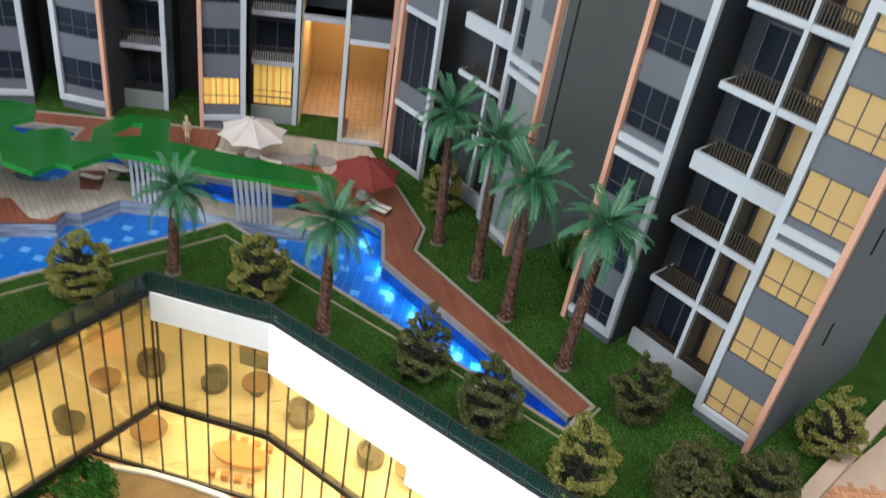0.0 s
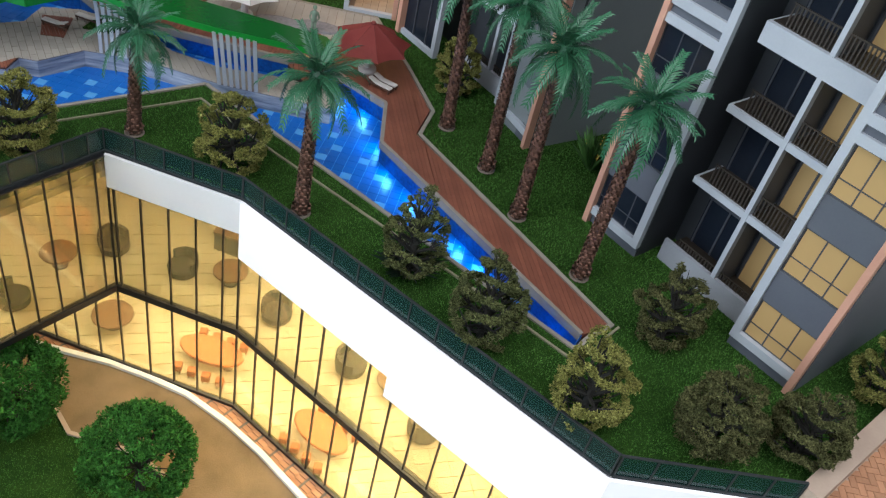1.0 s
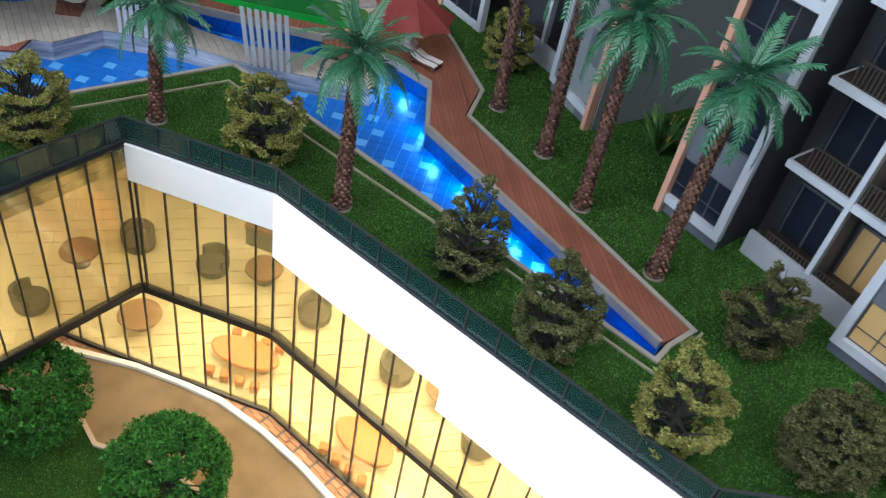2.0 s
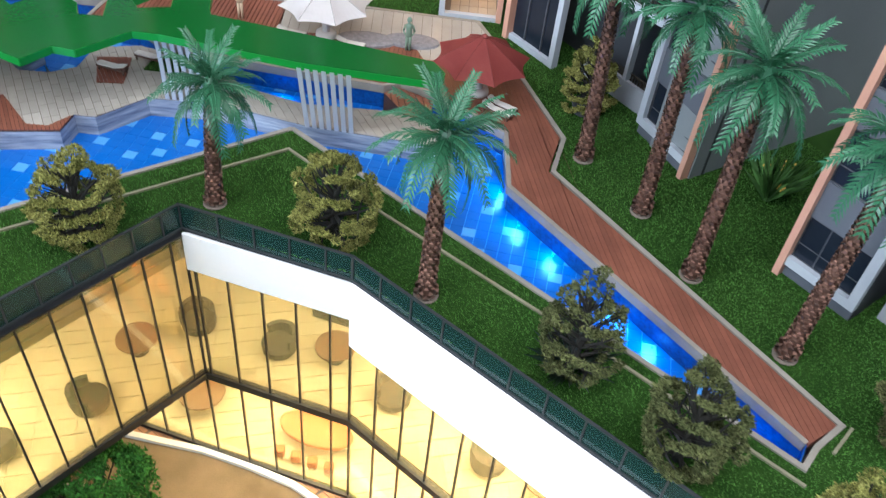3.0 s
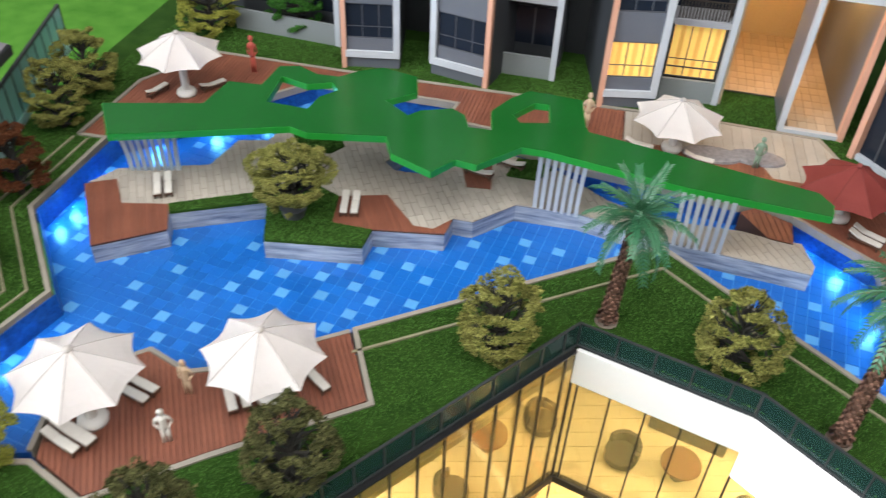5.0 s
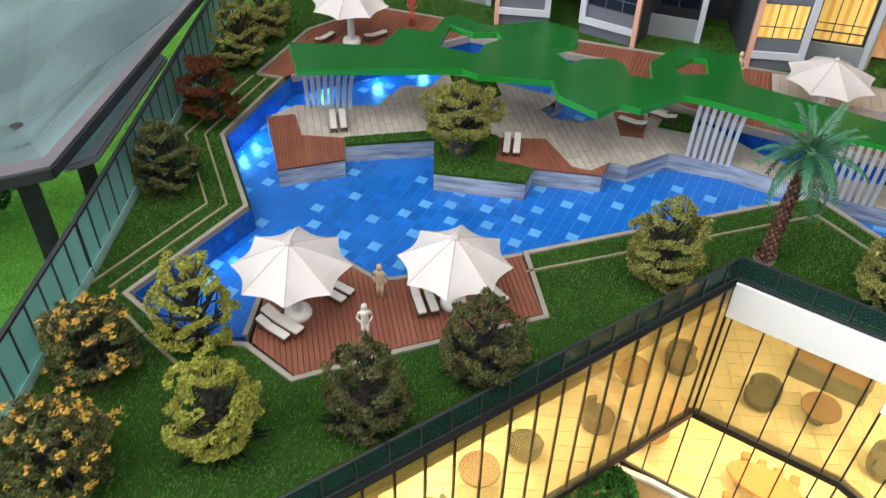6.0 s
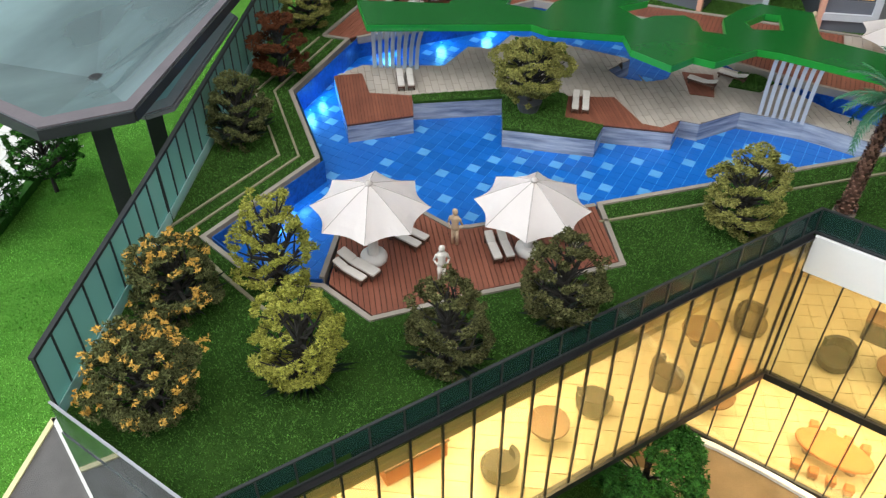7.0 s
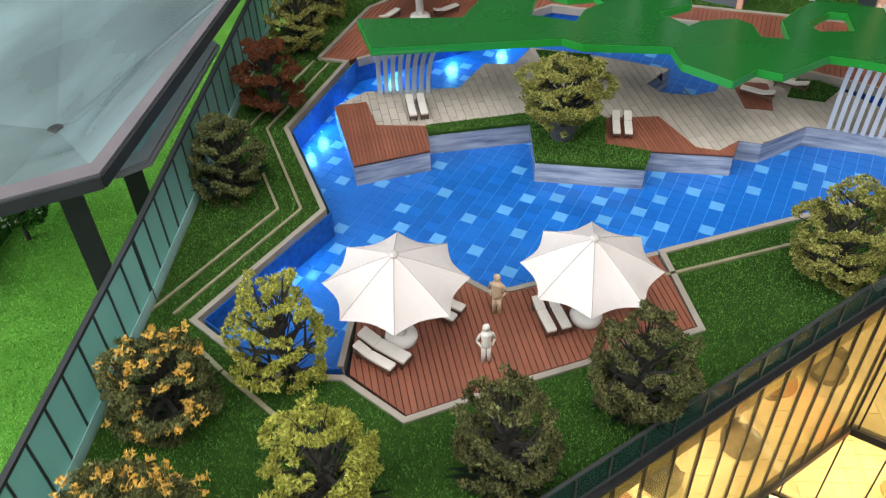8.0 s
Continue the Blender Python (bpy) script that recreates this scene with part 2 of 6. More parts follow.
M_YELLOWLINE = mat("pale_yellow_line", (0.75, 0.68, 0.35), (0.85, 0.78, 0.45), 0.6, 40, 600, 0.1)
M_SANDWALL = mat("sand_coloured_edge", (0.42, 0.31, 0.24), (0.52, 0.4, 0.31), 0.7, 40, 700, 0.15)
M_PEBBLE = mat("grey_pebble_bed", (0.16, 0.15, 0.16), (0.34, 0.32, 0.33), 0.7, 300, 900, 0.6, depth=0.001)
M_SKIN = mat("painted_figurine", (0.5, 0.36, 0.24), (0.58, 0.44, 0.3), 0.6, 60, 700, 0.1)
M_FIGWHITE = mat("white_painted_figurine", (0.6, 0.58, 0.53), (0.7, 0.66, 0.6), 0.6, 60, 700, 0.1)
M_FIGGREEN = mat("green_painted_figurine", (0.16, 0.24, 0.17), (0.22, 0.3, 0.22), 0.6, 60, 700, 0.1)
M_FIGRED = mat("red_painted_figurine", (0.4, 0.05, 0.04), (0.5, 0.12, 0.08), 0.6, 60, 700, 0.1)
M_ROOM = mat("showroom_plaster", (0.6, 0.6, 0.6), (0.68, 0.68, 0.68), 0.8, 1.5, 60, 0.05)
M_LED = glow("pool_led_lens", (0.05, 0.3, 0.75), 0.4)
# white fascia acrylic brightened by added emission; no lamp stands behind it
M_PANELGLOW = glow("white_acrylic_added_glow", (0.92, 0.9, 0.92), 0.45)
M_PANELGLOW.node_tree.nodes["Principled BSDF"].inputs["Roughness"].default_value = 0.4
M_LITPANE = glow("lit_curtained_window", (0.9, 0.56, 0.14), 0.42)
M_LITFOLD = glow("lit_curtain_fold", (0.75, 0.43, 0.1), 0.3)
M_DIMPANE = glow("dimly_lit_window", (0.46, 0.3, 0.12), 0.13)
M_LOBBYJOINT = mat("lobby_floor_joint", (0.4, 0.345, 0.24), (0.48, 0.42, 0.3), 0.7, 40, 500, 0.05)
M_HALLTILE = mat("warm_hall_tile", (0.42, 0.33, 0.24), (0.52, 0.42, 0.31), 0.55, 40, 500, 0.1, vary=0.08)
# milky turquoise that puts the glow at the screens' foot into a colour
M_FOOTGLOW = glass("turquoise_foot_glow", (0.8, 0.97, 0.98), 0.05, 0.2, (0.75, 1.0, 1.0), 0.75)
M_WARM = glow("lobby_light_panel", (1.0, 0.86, 0.58), 2.0)
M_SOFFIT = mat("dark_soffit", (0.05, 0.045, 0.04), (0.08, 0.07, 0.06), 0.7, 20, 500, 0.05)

# ---- building helpers: all lengths below are in centimetres of the model ----
CM = 0.01


def clean(bm):
    bmesh.ops.recalc_face_normals(bm, faces=bm.faces)


def thing(name, at=(0, 0, 0), label="", category="", group="", kind=""):
    ob = new(name)
    ob.empty_display_size = 0.01
    ob.location = Vector(at) * CM
    return tagged(ob, label, category, group, kind)


def origin_of(ob):
    place = Vector((0, 0, 0))
    while ob:
        place += ob.location
        ob = ob.parent
    return place


def part(name, bm, material, parent=None, label="", kind="", world=True):
    """Links a bmesh as one mesh object. world: its points are places in the model, not in the thing."""
    me = bpy.data.meshes.new(name)
    bm.transform(Matrix.Scale(CM, 4))
    if parent and world:
        bm.transform(Matrix.Translation(-origin_of(parent)))
    bm.to_mesh(me)
    bm.free()
    me.materials.append(material)
    ob = new(name, me)
    ob.parent = parent
    return tagged(ob, label, kind=kind)


def smooth(ob):
    for f in ob.data.polygons:
        f.use_smooth = True
    return ob


def same_mesh(ob, name, parent, at):
    """Another object on the mesh of ob, at a place in its parent, in centimetres."""
    o = new(name, ob.data)
    o.parent, o.location = parent, Vector(at) * CM
    return o


def hexa(bm, pts, z0, z1):
    """An upright prism over a ring of plan points."""
    low = [bm.verts.new((x, y, z0)) for x, y in pts]
    top = [bm.verts.new((x, y, z1)) for x, y in pts]
    n = len(pts)
    bm.faces.new(top)
    bm.faces.new(low[::-1])
    for i in range(n):
        bm.faces.new((low[i], low[(i + 1) % n], top[(i + 1) % n], top[i]))


def cuboid(bm, x0, x1, y0, y1, z0, z1):
    hexa(bm, [(x0, y0), (x1, y0), (x1, y1), (x0, y1)], z0, z1)


def prism(pts, z0, z1):
    bm = bmesh.new()
    hexa(bm, pts, z0, z1)
    clean(bm)
    return bm


def sheet(outer, holes, z, sides=0.0):
    """A flat sheet with holes; sides: how deep its rims go down."""
    bm = bmesh.new()
    rings = []
    for ring in [outer] + holes:
        vs = [bm.verts.new((x, y, z)) for x, y in ring]
        rings.append(vs)
        for i in range(len(vs)):
            bm.edges.new((vs[i - 1], vs[i]))
    bmesh.ops.triangle_fill(bm, use_beauty=True, use_dissolve=False, edges=bm.edges[:], normal=(0, 0, 1))
    for f in bm.faces:
        if f.normal.z < 0:
            f.normal_flip()
    if sides:
        for vs in rings:
            low = [bm.verts.new((v.co.x, v.co.y, z - sides)) for v in vs]
            for i in range(len(vs)):
                bm.faces.new((vs[i - 1], vs[i], low[i], low[i - 1]))
        bm.normal_update()
    return bm


def slab_sheet(outer, holes, z0, z1):
    bm = sheet(outer, holes, z1, z1 - z0)
    under = sheet(outer, holes, z0)
    me = bpy.data.meshes.new("tmp")
    under.to_mesh(me)
    under.free()
    bm.from_mesh(me)
    bpy.data.meshes.remove(me)
    bmesh.ops.remove_doubles(bm, verts=bm.verts, dist=1e-5)
    clean(bm)
    return bm


def cut(poly, nx, ny, c):
    """The part of a ring where nx * x + ny * y >= c."""
    out = []
    for i in range(len(poly)):
        a, b = poly[i - 1], poly[i]
        da, db = nx * a[0] + ny * a[1] - c, nx * b[0] + ny * b[1] - c
        if (da >= 0) != (db >= 0):
            k = da / (da - db)
            out.append((a[0] + k * (b[0] - a[0]), a[1] + k * (b[1] - a[1])))
        if db >= 0:
            out.append(b)
    return out


def area(poly):
    return 0.5 * sum(poly[i - 1][0] * poly[i][1] - poly[i][0] * poly[i - 1][1] for i in range(len(poly)))


def inside(poly, x, y):
    odd = False
    for i in range(len(poly)):
        (ax, ay), (bx, by) = poly[i - 1], poly[i]
        if (ay > y) != (by > y) and x < (bx - ax) * (y - ay) / (by - ay) + ax:
            odd = not odd
    return odd


def crossings(poly, nx, ny, c):
    """Where a line meets a ring: places along the line, in order."""
    out = []
    for i in range(len(poly)):
        a, b = poly[i - 1], poly[i]
        da, db = nx * a[0] + ny * a[1] - c, nx * b[0] + ny * b[1] - c
        if (da >= 0) != (db >= 0):
            k = da / (da - db)
            out.append((ny * (a[0] + k * (b[0] - a[0])) - nx * (a[1] + k * (b[1] - a[1])), a, b))
    return sorted(out)


def strips(poly, degrees, width, gap):
    """Cuts a ring into boards that run in a direction; a list of rings."""
    a = radians(degrees)
    nx, ny = -math.sin(a), math.cos(a)
    off = [nx * x + ny * y for x, y in poly]
    c, out = min(off), []
    while c < max(off):
        c0, c1 = c + gap / 2, c + width - gap / 2
        low, high = crossings(poly, nx, ny, c0), crossings(poly, nx, ny, c1)
        pieces = []
        if len(low) == len(high) and low and not any(c0 < o < c1 for o in off):
            for i in range(0, len(low), 2):
                t = [(low[i][0], c0), (low[i + 1][0], c0), (high[i + 1][0], c1), (high[i][0], c1)]
                pieces.append([(ny * s + nx * o, -nx * s + ny * o) for s, o in t])
        else:
            pieces.append(cut(cut(poly, nx, ny, c0), -nx, -ny, -c1))
        out += [p for p in pieces if len(p) > 2 and abs(area(p)) > 0.02]
        c += width
    return out


def board_deck(name, poly, parent, degrees, width, gap, z, board_mat, gap_mat, piece="plank", base=0.35, height=0.09):
    """A deck: a dark bed with single boards standing proud of it."""
    part(name + "_bed", sheet(poly, [], z - height, base), gap_mat, parent)
    for ring in strips(poly, degrees, width, gap):
        if len(ring) < 3:
            continue
        bm = bmesh.new()
        sheet_ring(bm, ring, z - height, z)
        part(piece, bm, board_mat, parent)


def sheet_ring(bm, ring, z0, z1):
    ring = [p for i, p in enumerate(ring) if math.dist(p, ring[i - 1]) > 1e-4]
    if area(ring) < 0:
        ring = ring[::-1]
    top = [bm.verts.new((x, y, z1)) for x, y in ring]
    low = [bm.verts.new((x, y, z0)) for x, y in ring]
    bm.faces.new(top)
    for i in range(len(ring)):
        bm.faces.new((low[i - 1], low[i], top[i], top[i - 1]))
    return top


class Seg:
    """A stretch of facade from p to q in plan: s runs along it, n out of it (to the right), z up."""
    def __init__(self, p, q):
        self.p, self.q = Vector(p), Vector(q)
        self.long = (self.q - self.p).length
        self.d = (self.q - self.p) / self.long
        self.r = Vector((self.d.y, -self.d.x))

    def at(self, s, n):
        v = self.p + self.d * s + self.r * n
        return v.x, v.y

    def box(self, bm, s0, s1, n0, n1, z0, z1):
        hexa(bm, [self.at(s0, n0), self.at(s1, n0), self.at(s1, n1), self.at(s0, n1)], z0, z1)

    def solid(self, name, material, parent, s0, s1, n0, n1, z0, z1, label=""):
        bm = bmesh.new()
        self.box(bm, s0, s1, n0, n1, z0, z1)
        clean(bm)
        return part(name, bm, material, parent, label)


def tube(bm, p, q, r0, r1, sides=6):
    """A tapered round bar between two points."""
    p, q = Vector(p), Vector(q)
    m = (q - p).to_track_quat("Z", "Y").to_matrix()
    rings = []
    for c, r in ((p, r0), (q, r1)):
        rings.append([bm.verts.new(c + m @ Vector((r * math.cos(6.2832 * i / sides), r * math.sin(6.2832 * i / sides), 0))) for i in range(sides)])
    for i in range(sides):
        bm.faces.new((rings[0][i - 1], rings[0][i], rings[1][i], rings[1][i - 1]))
    bm.faces.new(rings[1])
    bm.faces.new(rings[0][::-1])


def lathe(bm, profile, sides=16, at=(0, 0)):
    """A turned body from (radius, height) pairs, closed above and below."""
    rings = [[bm.verts.new((at[0] + r * math.cos(6.28319 * i / sides), at[1] + r * math.sin(6.28319 * i / sides), z)) for i in range(sides)] for r, z in profile]
    for a, b in zip(rings, rings[1:]):
        for i in range(sides):
            bm.faces.new((a[i - 1], a[i], b[i], b[i - 1]))
    bm.faces.new(rings[-1])
    bm.faces.new(rings[0][::-1])

# ---- the setting: showroom, model base, podium, lawn ----
G = -23.2  # street level of the model
PODIUM = [(-49.6, 2.0), (-47.8, -4.1), (-42.2, -23.6), (-38.3, -38.2), (-28.4, -40.6), (-4.6, -9.4), (5.8, -12.2), (30.0, -30.6), (40.6, -30.6), (56.0, -19.0), (72.0, 10.0), (60.0, 48.0), (-49.6, 48.0)]
HARD = [(0, 0.5), (-17.6, -12.4), (-15.0, -17.5), (-22.2, -23.0), (-26.9, -26.9), (-30.5, -25.5), (-34.2, -26.4), (-39.3, -24.3), (-36.7, -14.3), (-42.7, -7.2), (-42.4, 2.0),
        (-44.6, 1.9), (-44.2, 10.7), (-40.3, 17.3), (-28.6, 17.3), (-6.5, 17.9), (3.2, 18.2), (12.0, 17.8), (15.7, 9.4), (18.3, 2.6), (17.4, -1.2), (31.1, -19.5), (29.45, -20.95), (28.5, -22.2)]
POOL = [(0, 0.4), (-17.8, -12.6), (-24.5, -17.5), (-25.6, -18.0), (-28.4, -17.0), (-32.0, -20.2), (-30.9, -24.9), (-34.2, -25.9), (-38.8, -24.0), (-36.2, -14.3), (-42.2, -7.2), (-41.8, 2.6),
        (-33.4, 11.0), (-30.0, 14.9), (-17.4, 14.9), (-17.8, 12.2), (-14.0, 11.8), (-11.5, 9.6), (-5.9, 8.3), (5.4, 6.9), (6.6, 7.5), (9.2, 6.5), (14.3, 2.6), (14.5, -3.2), (29.0, -20.75), (28.35, -21.9)]
ISLAND = [(-41.0, -3.4), (-36.9, -9.4), (-32.9, -6.5), (-33.6, -4.8), (-27.6, -1.7), (-26.2, -5.8), (-19.6, -4.7), (-19.5, -2.7), (-14.6, -1.8), (-14.4, 0.1), (-13.0, 0.1), (-10.4, 2.9), (-5.8, 3.1),
          (0.7, 1.6), (10.0, 0.8), (10.3, 1.7), (9.6, 4.0), (7.2, 4.0), (5.6, 4.3), (0.1, 4.1), (-4.0, 5.3), (-8.5, 8.3), (-13.0, 9.4), (-16.0, 8.6), (-16.3, 5.7), (-17.8, 4.7), (-20.0, 4.6), (-21.0, 5.5), (-19.7, 7.9),
          (-25.4, 8.5), (-30.1, 8.4), (-30.6, 5.7), (-32.8, 5.1), (-33.5, 1.4), (-39.7, -0.9)]

bm = bmesh.new()
cuboid(bm, -125, 95, -85, 75, G - 6, G - 0.4)
part("model_base", bm, M_SOFFIT, None)
tagged(bpy.data.objects["model_base"], "dark flat board that carries the architectural model", "base board", kind="structure")
bm = bmesh.new()
for x0, x1, y0, y1 in ((-120, -112, -80, -72), (82, 90, -80, -72), (-120, -112, 62, 70), (82, 90, 62, 70)):
    cuboid(bm, x0, x1, y0, y1, -110, G - 6)
tagged(part("display_table", bm, M_SOFFIT), "dark square legs of the display table", "table", kind="structure")
bm = bmesh.new()
cuboid(bm, -420, 420, -420, 420, -114, -110)
tagged(part("floor", bm, M_ROOM), "plain pale showroom floor", "floor", kind="structure")
bm = bmesh.new()
cuboid(bm, -420, 420, -420, 420, 200, 204)
tagged(part("ceiling", bm, M_ROOM), "plain white showroom ceiling", "ceiling", kind="structure")
for nm, b in (("wall_north", (-420, 420, 400, 412)), ("wall_east", (400, 412, -400, 400)), ("wall_south", (-420, 420, -412, -400)), ("wall_west", (-412, -400, -400, 400))):
    bm = bmesh.new()
    cuboid(bm, *b, -110, 200)
    tagged(part(nm, bm, M_ROOM), "plain white showroom wall", "wall", kind="structure")

lawn = tagged(part("podium_lawn", sheet(PODIUM, [HARD], 0, 1.5), M_GRASS), "dense dark green flocked lawn on the podium roof", "lawn", kind="structure")


def within(ring, p):
    """Which of many plan points lie in a ring."""
    odd = np.zeros(len(p), bool)
    for (ax, ay), (bx, by) in zip(ring, ring[1:] + ring[:1]):
        if ay != by:
            odd ^= ((ay > p[:, 1]) != (by > p[:, 1])) & (p[:, 0] < (bx - ax) * (p[:, 1] - ay) / (by - ay) + ax)
    return odd


def blades(name, ring, holes, count, z, size, material, label, seed, parent=None):
    """Tiny upright flakes scattered over a lawn."""
    rng = np.random.default_rng(seed)
    low, high = np.min(ring, axis=0), np.max(ring, axis=0)
    p = np.empty((0, 2))
    while len(p) < count:
        q = rng.uniform(low, high, (count, 2))
        keep = within(ring, q)
        for h in holes:
            keep &= ~within(h, q)
        p = np.concatenate((p, q[keep]))
    p = p[:count]
    a, h = rng.uniform(0, 6.28, count), size * rng.uniform(0.5, 1.3, count)
    d = 0.3 * size * np.stack((np.cos(a), np.sin(a)), 1)
    tip = p + rng.normal(0, 0.5 * size, (count, 2))
    level = np.full((count, 1), z)
    corners = np.stack((np.hstack((p - d, level)), np.hstack((p + d, level)), np.hstack((tip, level + h[:, None]))), 1)
    me = bpy.data.meshes.new(name)
    me.from_pydata((corners.reshape(-1, 3) * CM).tolist(), [], np.arange(3 * count).reshape(-1, 3).tolist())
    me.materials.append(material)
    ob = new(name, me)
    return tagged(ob, label, "grass", kind="stuff")


NEARLAWN = [(-49, 2), (-47.8, -4), (-42.2, -23.5), (-38.3, -38.1), (-28.4, -40.5), (-4.6, -9.5), (5.8, -12.4), (30, -30.5), (40.6, -30.5), (56, -19), (20, 25), (-46, 25)]
blades("grass_flock", NEARLAWN, [HARD], 330000, 0.0, 0.115, M_BLADE, "short uneven green grass fibres", 3)


def ribbon(name, pts, width, z0, z1, material, parent):
    """Mitred pieces along a line of plan points, one object each."""
    line = [Vector(p) for p in pts]
    side = []
    for i, p in enumerate(line):
        d0 = (p - line[i - 1]).normalized() if i else (line[1] - p).normalized()
        d1 = (line[i + 1] - p).normalized() if i + 1 < len(line) else d0
        n0, n1 = Vector((d0.y, -d0.x)), Vector((d1.y, -d1.x))
        m = (n0 + n1).normalized()
        side.append(m * (width / 2 / max(0.35, m.dot(n0))))
    for i in range(len(line) - 1):
        a, b = line[i], line[i + 1]
        ring = [a + side[i], b + side[i + 1], b - side[i + 1], a - side[i]]
        bm = bmesh.new()
        hexa(bm, [(v.x, v.y) for v in ring], z0, z1)
        clean(bm)
        part(name, bm, material, parent)


coping = thing("pool_coping", (0, 0, 0), "narrow beige stone coping round the pool and decks", "coping", kind="structure")
ribbon("coping_stone", HARD[11:] + HARD[:1], 0.31, -0.6, 0.14, M_COPING, coping)
ribbon("coping_stone", HARD[0:12], 0.31, -0.6, 0.14, M_COPING, coping)
ribbon("coping_stone", [(14.3, 2.6), (14.5, -3.2), (29.0, -20.75)], 0.3, -0.5, 0.13, M_COPING, coping)
ribbon("coping_stone", [(-17.8, -12.6), (-24.5, -17.5), (-25.6, -18.0), (-28.4, -17.0), (-32.0, -20.2), (-30.9, -24.9)], 0.3, -0.5, 0.13, M_COPING, coping)
ribbon("coping_stone", [(-41.8, 2.6), (-33.4, 11.0), (-30.0, 14.9), (-17.4, 14.9), (-17.8, 12.2), (-14.0, 11.8), (-11.5, 9.6), (-5.9, 8.3), (5.4, 6.9), (6.6, 7.5), (9.2, 6.5), (14.3, 2.6)], 0.3, -0.5, 0.13, M_COPING, coping)
stripes = thing("lawn_stripes", (0, 0, 0), "thin beige lines set in the lawn beside the pool", "edging", kind="structure")
ribbon("stripe", [(-17.2, -14.2), (0.2, -1.75), (7.0, -7.2), (20.4, -17.0), (28.3, -23.2)], 0.17, 0, 0.14, M_STRIPE, stripes)
ribbon("stripe", [(-43.6, 1.5), (-43.9, -7.6), (-38.0, -14.6), (-40.5, -24.2)], 0.16, 0, 0.12, M_STRIPE, stripes)
ribbon("stripe", [(-44.8, 1.5), (-45.2, -8.2), (-39.3, -15.0), (-41.8, -24.4)], 0.16, 0, 0.12, M_STRIPE, stripes)
ribbon("stripe", [(-38.6, -25.6), (-36.0, -26.9), (-31.6, -28.8)], 0.22, 0, 0.14, M_STRIPE, stripes)
ribbon("stripe", [(30.2, -21.2), (31.6, -19.6)], 0.17, 0, 0.14, M_STRIPE, stripes)


# ---- the pool ----
pool = thing("pool_floor", (0, 0, -1.8), "glossy blue tiled pool floor with scattered pale tiles", "pool floor", kind="structure")
part("grout_bed", sheet(POOL, [], -1.86, 0.3), M_GROUT, pool)
bm = bmesh.new()
for a, b in zip(POOL, POOL[1:] + POOL[:1]):
    Seg(a, b).box(bm, 0, (Vector(b) - Vector(a)).length, -0.06, 0.0, -1.86, -0.02)
clean(bm)
part("pool_wall", bm, M_MOSAIC, pool, "dark blue mosaic pool wall")
TILE = 0.82
ux, uy, vx, vy = 0.98902, -0.14781, 0.14781, 0.98902
PALE = {(-20, -13), (-22, -12), (-25, -12), (-22, -17), (-17, -12), (-21, -10), (-24, -10), (-17, -9), (-19, -8), (-15, -6), (-12, -4), (-15, -3), (-10, -3), (-11, -1), (-24, -14), (-27, -15), (-30, -14), (-28, -13), (-28, -11), (-32, -11)}
tiles, rest, pale_at = [], [], set(PALE)
dice = random.Random(8)
for i in range(-62, 50):
    for j in range(-44, 30):
        cx, cy = ux * (TILE * i - 0.17) + vx * (TILE * j + 0.115), uy * (TILE * i - 0.17) + vy * (TILE * j + 0.115)
        lucky = dice.random() < 0.3
        if not (-45 < cx < 31 and -28 < cy < 17):
            continue
        ring = POOL
        for nx, ny in ((ux, uy), (-ux, -uy), (vx, vy), (-vx, -vy)):
            ring = cut(ring, nx, ny, nx * cx + ny * cy - TILE / 2 + 0.018) if ring else ring
        if len(ring) < 3 or abs(area(ring)) < 0.06 or all(inside(ISLAND, *p) for p in ring):
            continue
        pale = (i, j) in PALE or lucky and not any((i + a, j + b) in pale_at for a in (-2, -1, 0, 1, 2) for b in (-1, 0, 1)) and (i, j - 2) not in pale_at and (i, j + 2) not in PALE
        if pale:
            pale_at.add((i, j))
        (tiles if -33 < cx < -18 and -18 < cy < -4 or 10 < cx < 18 and cy < -2 else rest).append((ring, pale))
for ring, pale in tiles[:300]:
    bm = bmesh.new()
    sheet_ring(bm, ring, -1.86, -1.83)
    part("pool_tile", bm, M_TILELIGHT if pale else M_TILE, pool)
for pale in (True, False):
    bm = bmesh.new()
    for ring, p in rest + tiles[300:]:
        if p == pale:
            sheet_ring(bm, ring, -1.86, -1.83)
    part("far_tiles", bm, M_TILELIGHT if pale else M_TILE, pool, kind="stuff")

LEDS = [(14.2, -1.6), (15.4, -4.75), (17.45, -7.25), (21.3, -12.0), (22.8, -13.9), (27.3, -19.3), (-41.6, -0.6), (-41.7, -4.4), (-41.7, -6.4), (-39.8, 4.2), (-36.2, 7.7), (-33.0, 10.8), (-36.9, -16.6), (-37.4, -18.8), (10.4, 5.2), (-2.0, 6.9), (12.6, 3.4)]
for x, y in LEDS:
    spot = Vector((x, y))
    edge_near = min((Seg(a, b) for a, b in zip(POOL, POOL[1:] + POOL[:1])), key=lambda g: (spot - g.p - g.d * min(max((spot - g.p).dot(g.d), 0.0), g.long)).length)
    inward = edge_near.r if inside(POOL, *(spot + edge_near.r * 0.6)) else -edge_near.r
    led = thing("pool_light", (x, y, -1.8), "small cyan light at the foot of the pool wall", "pool light", "pool lights")
    bm = bmesh.new()
    lathe(bm, [(0.06, -0.05), (0.08, -0.02), (0.08, 0.02), (0.05, 0.04)], 10)
    part("lens", bm, M_LED, led, world=False)
    aim = spot + inward * 2.0
    lamp("pool_glow", "AREA", look((x * CM, y * CM, -0.0085), (aim.x * CM, aim.y * CM, -0.0183)), 0.0105, (0.13, 0.58, 1.0), 0.008)

